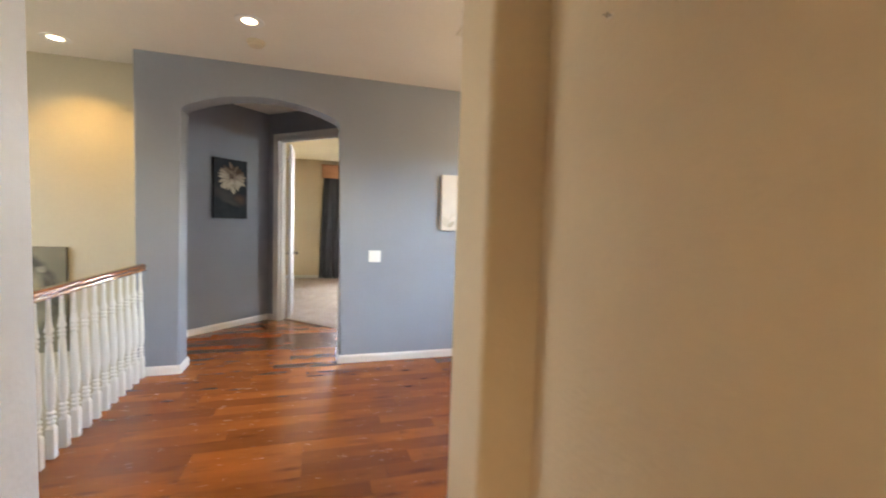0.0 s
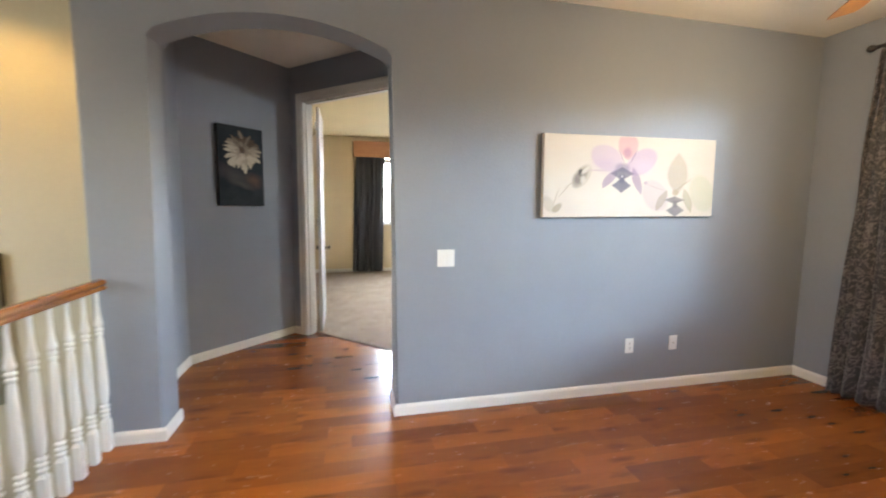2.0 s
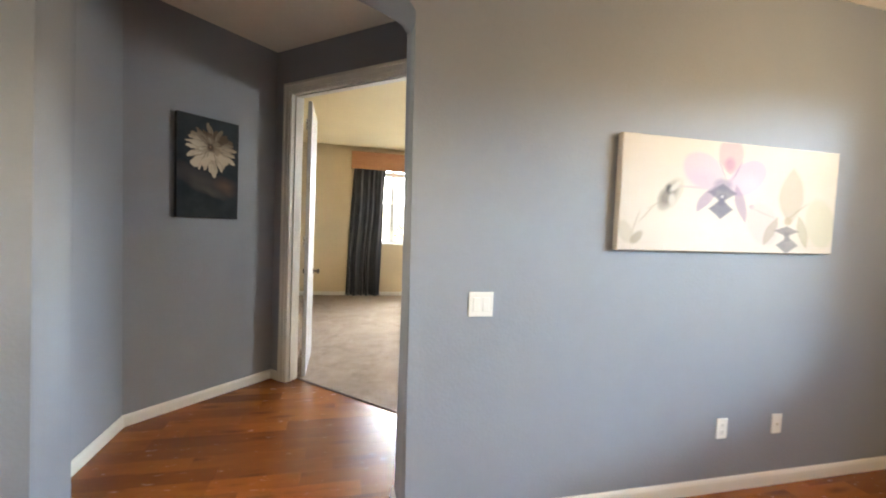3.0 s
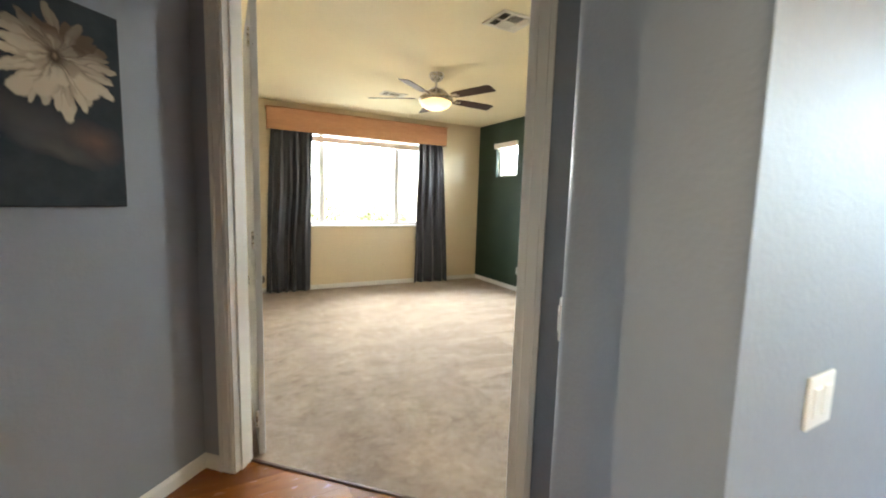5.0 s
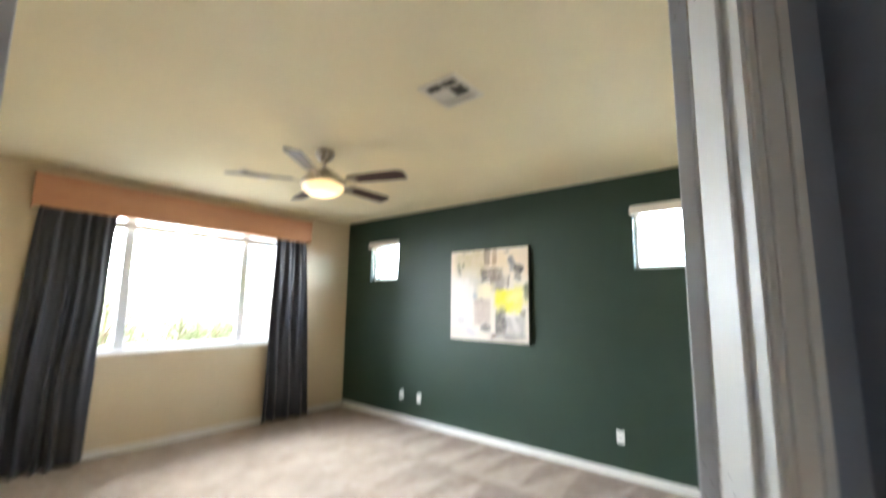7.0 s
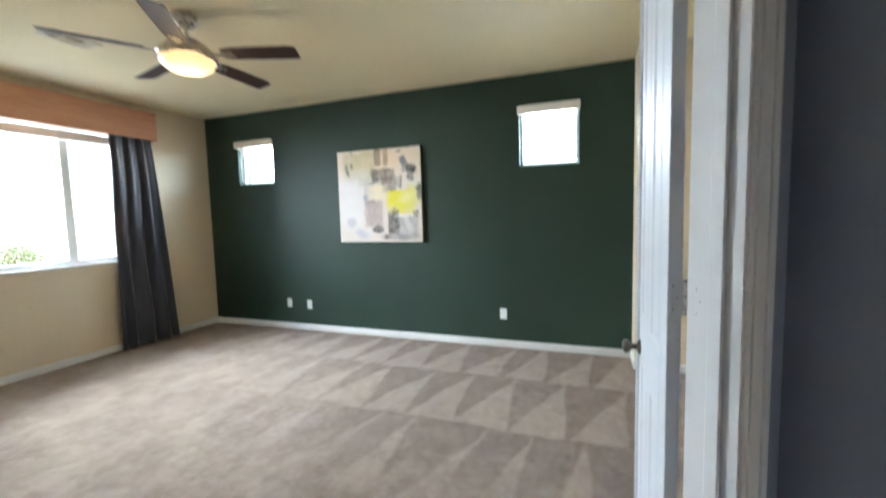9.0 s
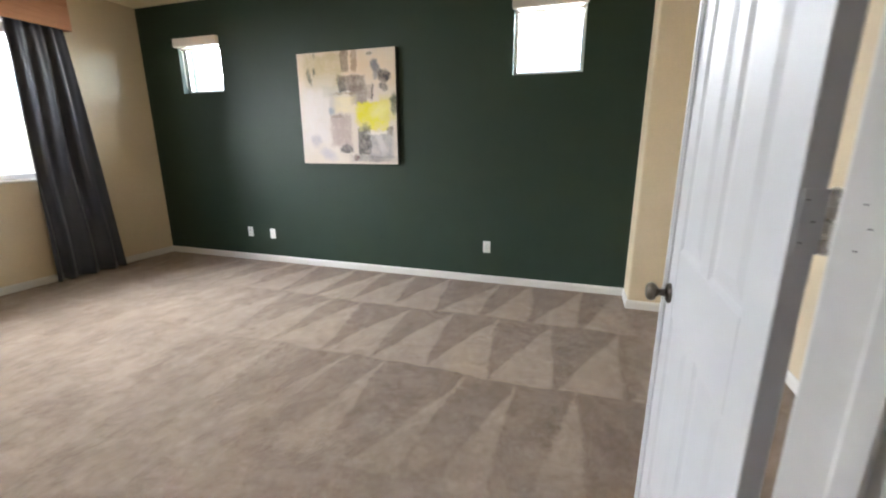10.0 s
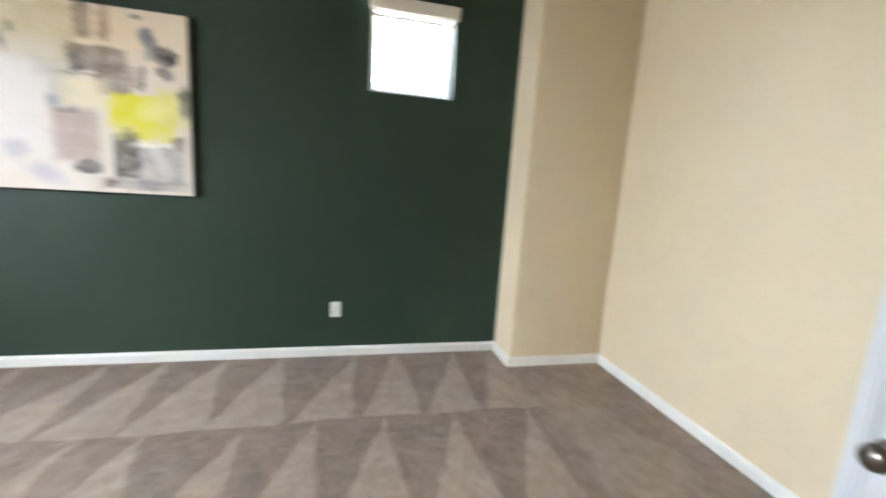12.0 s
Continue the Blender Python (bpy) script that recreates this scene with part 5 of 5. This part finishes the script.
vent(pose(1.958, 7.128, 2.83), 0.31, 0.285, "white square ceiling vent with angled louvres")
vent(pose(2.03, 9.70, 2.83), 0.33, 0.20, "white ceiling vent near the window")
vent(pose(1.64, 3.475, 2.775), 0.36, 0.20, "white ceiling vent in the loft")


def smoke(m, label):
    ob = thing("smoke_detector", m, label, "smoke detector", "smoke detectors")
    part("base", lathe(bmesh.new(), [(0.068, 0), (0.070, -0.004), (0.070, -0.012), (0.064, -0.014)], 28), IVORY, ob, smooth=40)
    part("cover", lathe(bmesh.new(), [(0.060, -0.012), (0.060, -0.026), (0.052, -0.038), (0.030, -0.043), (0.0005, -0.044)], 28), IVORY, ob, smooth=40)
    part("test_button", lathe(bmesh.new(), [(0.010, -0.043), (0.010, -0.047), (0.0005, -0.0475)], 14, pose(0.02, 0, 0)), IVORY, ob, smooth=40)


smoke(pose(0.985, 6.67, 2.83), "ivory round smoke detector on the bedroom ceiling")
smoke(pose(0.045, 4.24, 2.775), "ivory round smoke detector on the loft ceiling")


def can_light(x, y, power, color=(1.0, 0.72, 0.36)):
    ob = thing("recessed_light", pose(x, y, 2.775), "lit recessed ceiling downlight with white ring", "ceiling light", "recessed lights")
    part("ring", lathe(bmesh.new(), [(0.072, -0.001), (0.098, -0.001), (0.096, -0.006), (0.080, -0.008), (0.072, -0.004)], 32), PLASTIC, ob, smooth=40)
    part("lens", lathe(bmesh.new(), [(0.073, -0.001), (0.05, -0.004), (0.0005, -0.005)], 28), CAN, ob, "glowing warm lamp face", smooth=60)
    spot_lamp("downlight", (x, y, 2.76), power, color)


can_light(0.05, 3.89, 13)
can_light(-1.474, 4.75, 6.5, (1.0, 0.60, 0.18))
# unseen extra downlight, added behind the start to brighten the hallway walls
can_light(0.5, -0.45, 15, (1.0, 0.78, 0.52))


# scuff on the wall, given the made-up shape of a small ring and pin
nail = thing("wall_scuff", pose(1.007, 1.279, 1.775, 0, -90, 0), "small scuff on the tan hallway wall, built as a pin in a ring", "wall anchor")
part("collar", lathe(bmesh.new(), [(0.0005, 0), (0.006, 0), (0.005, 0.0015), (0.0005, 0.002)], 10), BLIND, nail)
part("nail", lathe(bmesh.new(), [(0.0005, 0.001), (0.0018, 0.001), (0.0018, 0.012), (0.0005, 0.013)], 8, pose(0, 0, 0, 0, 18, 0)), PEWTER, nail)


# ---- trees outside ----
LEAF = mat("pale_green_leaf", (0.080, 0.105, 0.024), 0.7, var=0.35, large=0.8, fine=6)
BARK = mat("gray_bark", (0.20, 0.15, 0.10), 0.9, var=0.3)


def tree(x, y, height, spread, seed):
    rnd = random.Random(seed)
    ob = thing("tree", pose(x, y, -3.0), "leafy yellow-green tree outside the bedroom window", "tree", "garden trees")
    bm = lathe(bmesh.new(), [(0.16, 0), (0.12, height * 0.3), (0.08, height * 0.6), (0.02, height * 0.95)], 8)
    for i in range(7):
        a, z = rnd.uniform(0, 360), height * rnd.uniform(0.45, 0.75)
        lathe(bm, [(0.05, 0), (0.03, spread * 0.4), (0.008, spread * 0.85)], 6, pose(0, 0, z, rnd.uniform(35, 65), 0, a))
    part("trunk", bm, BARK, ob)
    bm = bmesh.new()
    for i in range(70):
        a, r = rnd.uniform(0, 6.28), spread * math.sqrt(rnd.random())
        z = height * 0.72 + rnd.uniform(-0.28, 0.3) * height * (1 - 0.5 * r / spread)
        for k in range(26):
            p = Vector((r * math.cos(a), r * math.sin(a), z)) + Vector((rnd.gauss(0, 0.22), rnd.gauss(0, 0.22), rnd.gauss(0, 0.18)))
            rot = Euler((rnd.uniform(0, 6), rnd.uniform(0, 6), rnd.uniform(0, 6))).to_matrix()
            vs = [bm.verts.new(p + rot @ Vector(c)) for c in ((-0.05, 0, 0), (0, 0.025, 0.008), (0.08, 0, 0), (0, -0.025, 0.008))]
            bm.faces.new(vs)
    part("crown", bm, LEAF, ob)
    return ob


tree(3.7, 22.5, 4.8, 1.3, 1)
tree(7.4, 27.0, 4.2, 1.2, 2)
tree(9.4, 28.0, 3.9, 1.1, 3)

# ---- floor boards, laid last ----
PLANK_W = 0.126
LENGTHS = (0.46, 0.62, 0.78, 0.98)
plank_data = {}


def plank_mesh(length, width):
    key = (round(length, 3), round(width, 3))
    if key not in plank_data:
        bm = bmesh.new()
        e = 0.00003
        a, c = length / 2 - 0.0003, width / 2 - 0.0003
        rings = [[bm.verts.new((x * p, y * q, z)) for x, y in ((-1, -1), (1, -1), (1, 1), (-1, 1))] for p, q, z in ((a, c, -0.012), (a, c, -e), (a - e, c - e, 0.0))]
        for r, s in zip(rings, rings[1:]):
            for i in range(4):
                bm.faces.new((r[i], r[(i + 1) % 4], s[(i + 1) % 4], s[i]))
        bm.faces.new(rings[2])
        bm.faces.new(rings[0][::-1])
        bmesh.ops.recalc_face_normals(bm, faces=bm.faces)
        me = bpy.data.meshes.new("plank")
        bm.to_mesh(me)
        bm.free()
        me.materials.append(OAK)
        plank_data[key] = me
    return plank_data[key]


floor_ob = bpy.data.objects["floor"]
rnd = random.Random(21)
y = -0.2
while y < 6.9:
    yc = y + PLANK_W / 2
    if yc < 1.55:
        lo, hi = -0.1, 1.05
    elif yc < Y_GRAY + 0.064:
        lo, hi = -0.95, X_LOFT + 0.05
    elif yc < 4.98:
        lo, hi = ARCH_L - 0.05, ARCH_R + 0.05
    else:
        lo, hi = max(KX - 0.05, yc - 7.02), min(1.25, 7.02 - yc)
    x = lo
    first = True
    while x < hi - 0.03:
        ln = rnd.choice(LENGTHS)
        if first:
            ln, first = rnd.choice((0.31, 0.47, 0.62, 0.78)), False
        if hi - x - ln < 0.2:
            ln = hi - x
        if hi - lo > 0.05:
            p = new("plank", plank_mesh(ln, PLANK_W))
            p.parent = floor_ob
            p.location = (x + ln / 2, yc, 0)
        x += ln
    y += PLANK_W
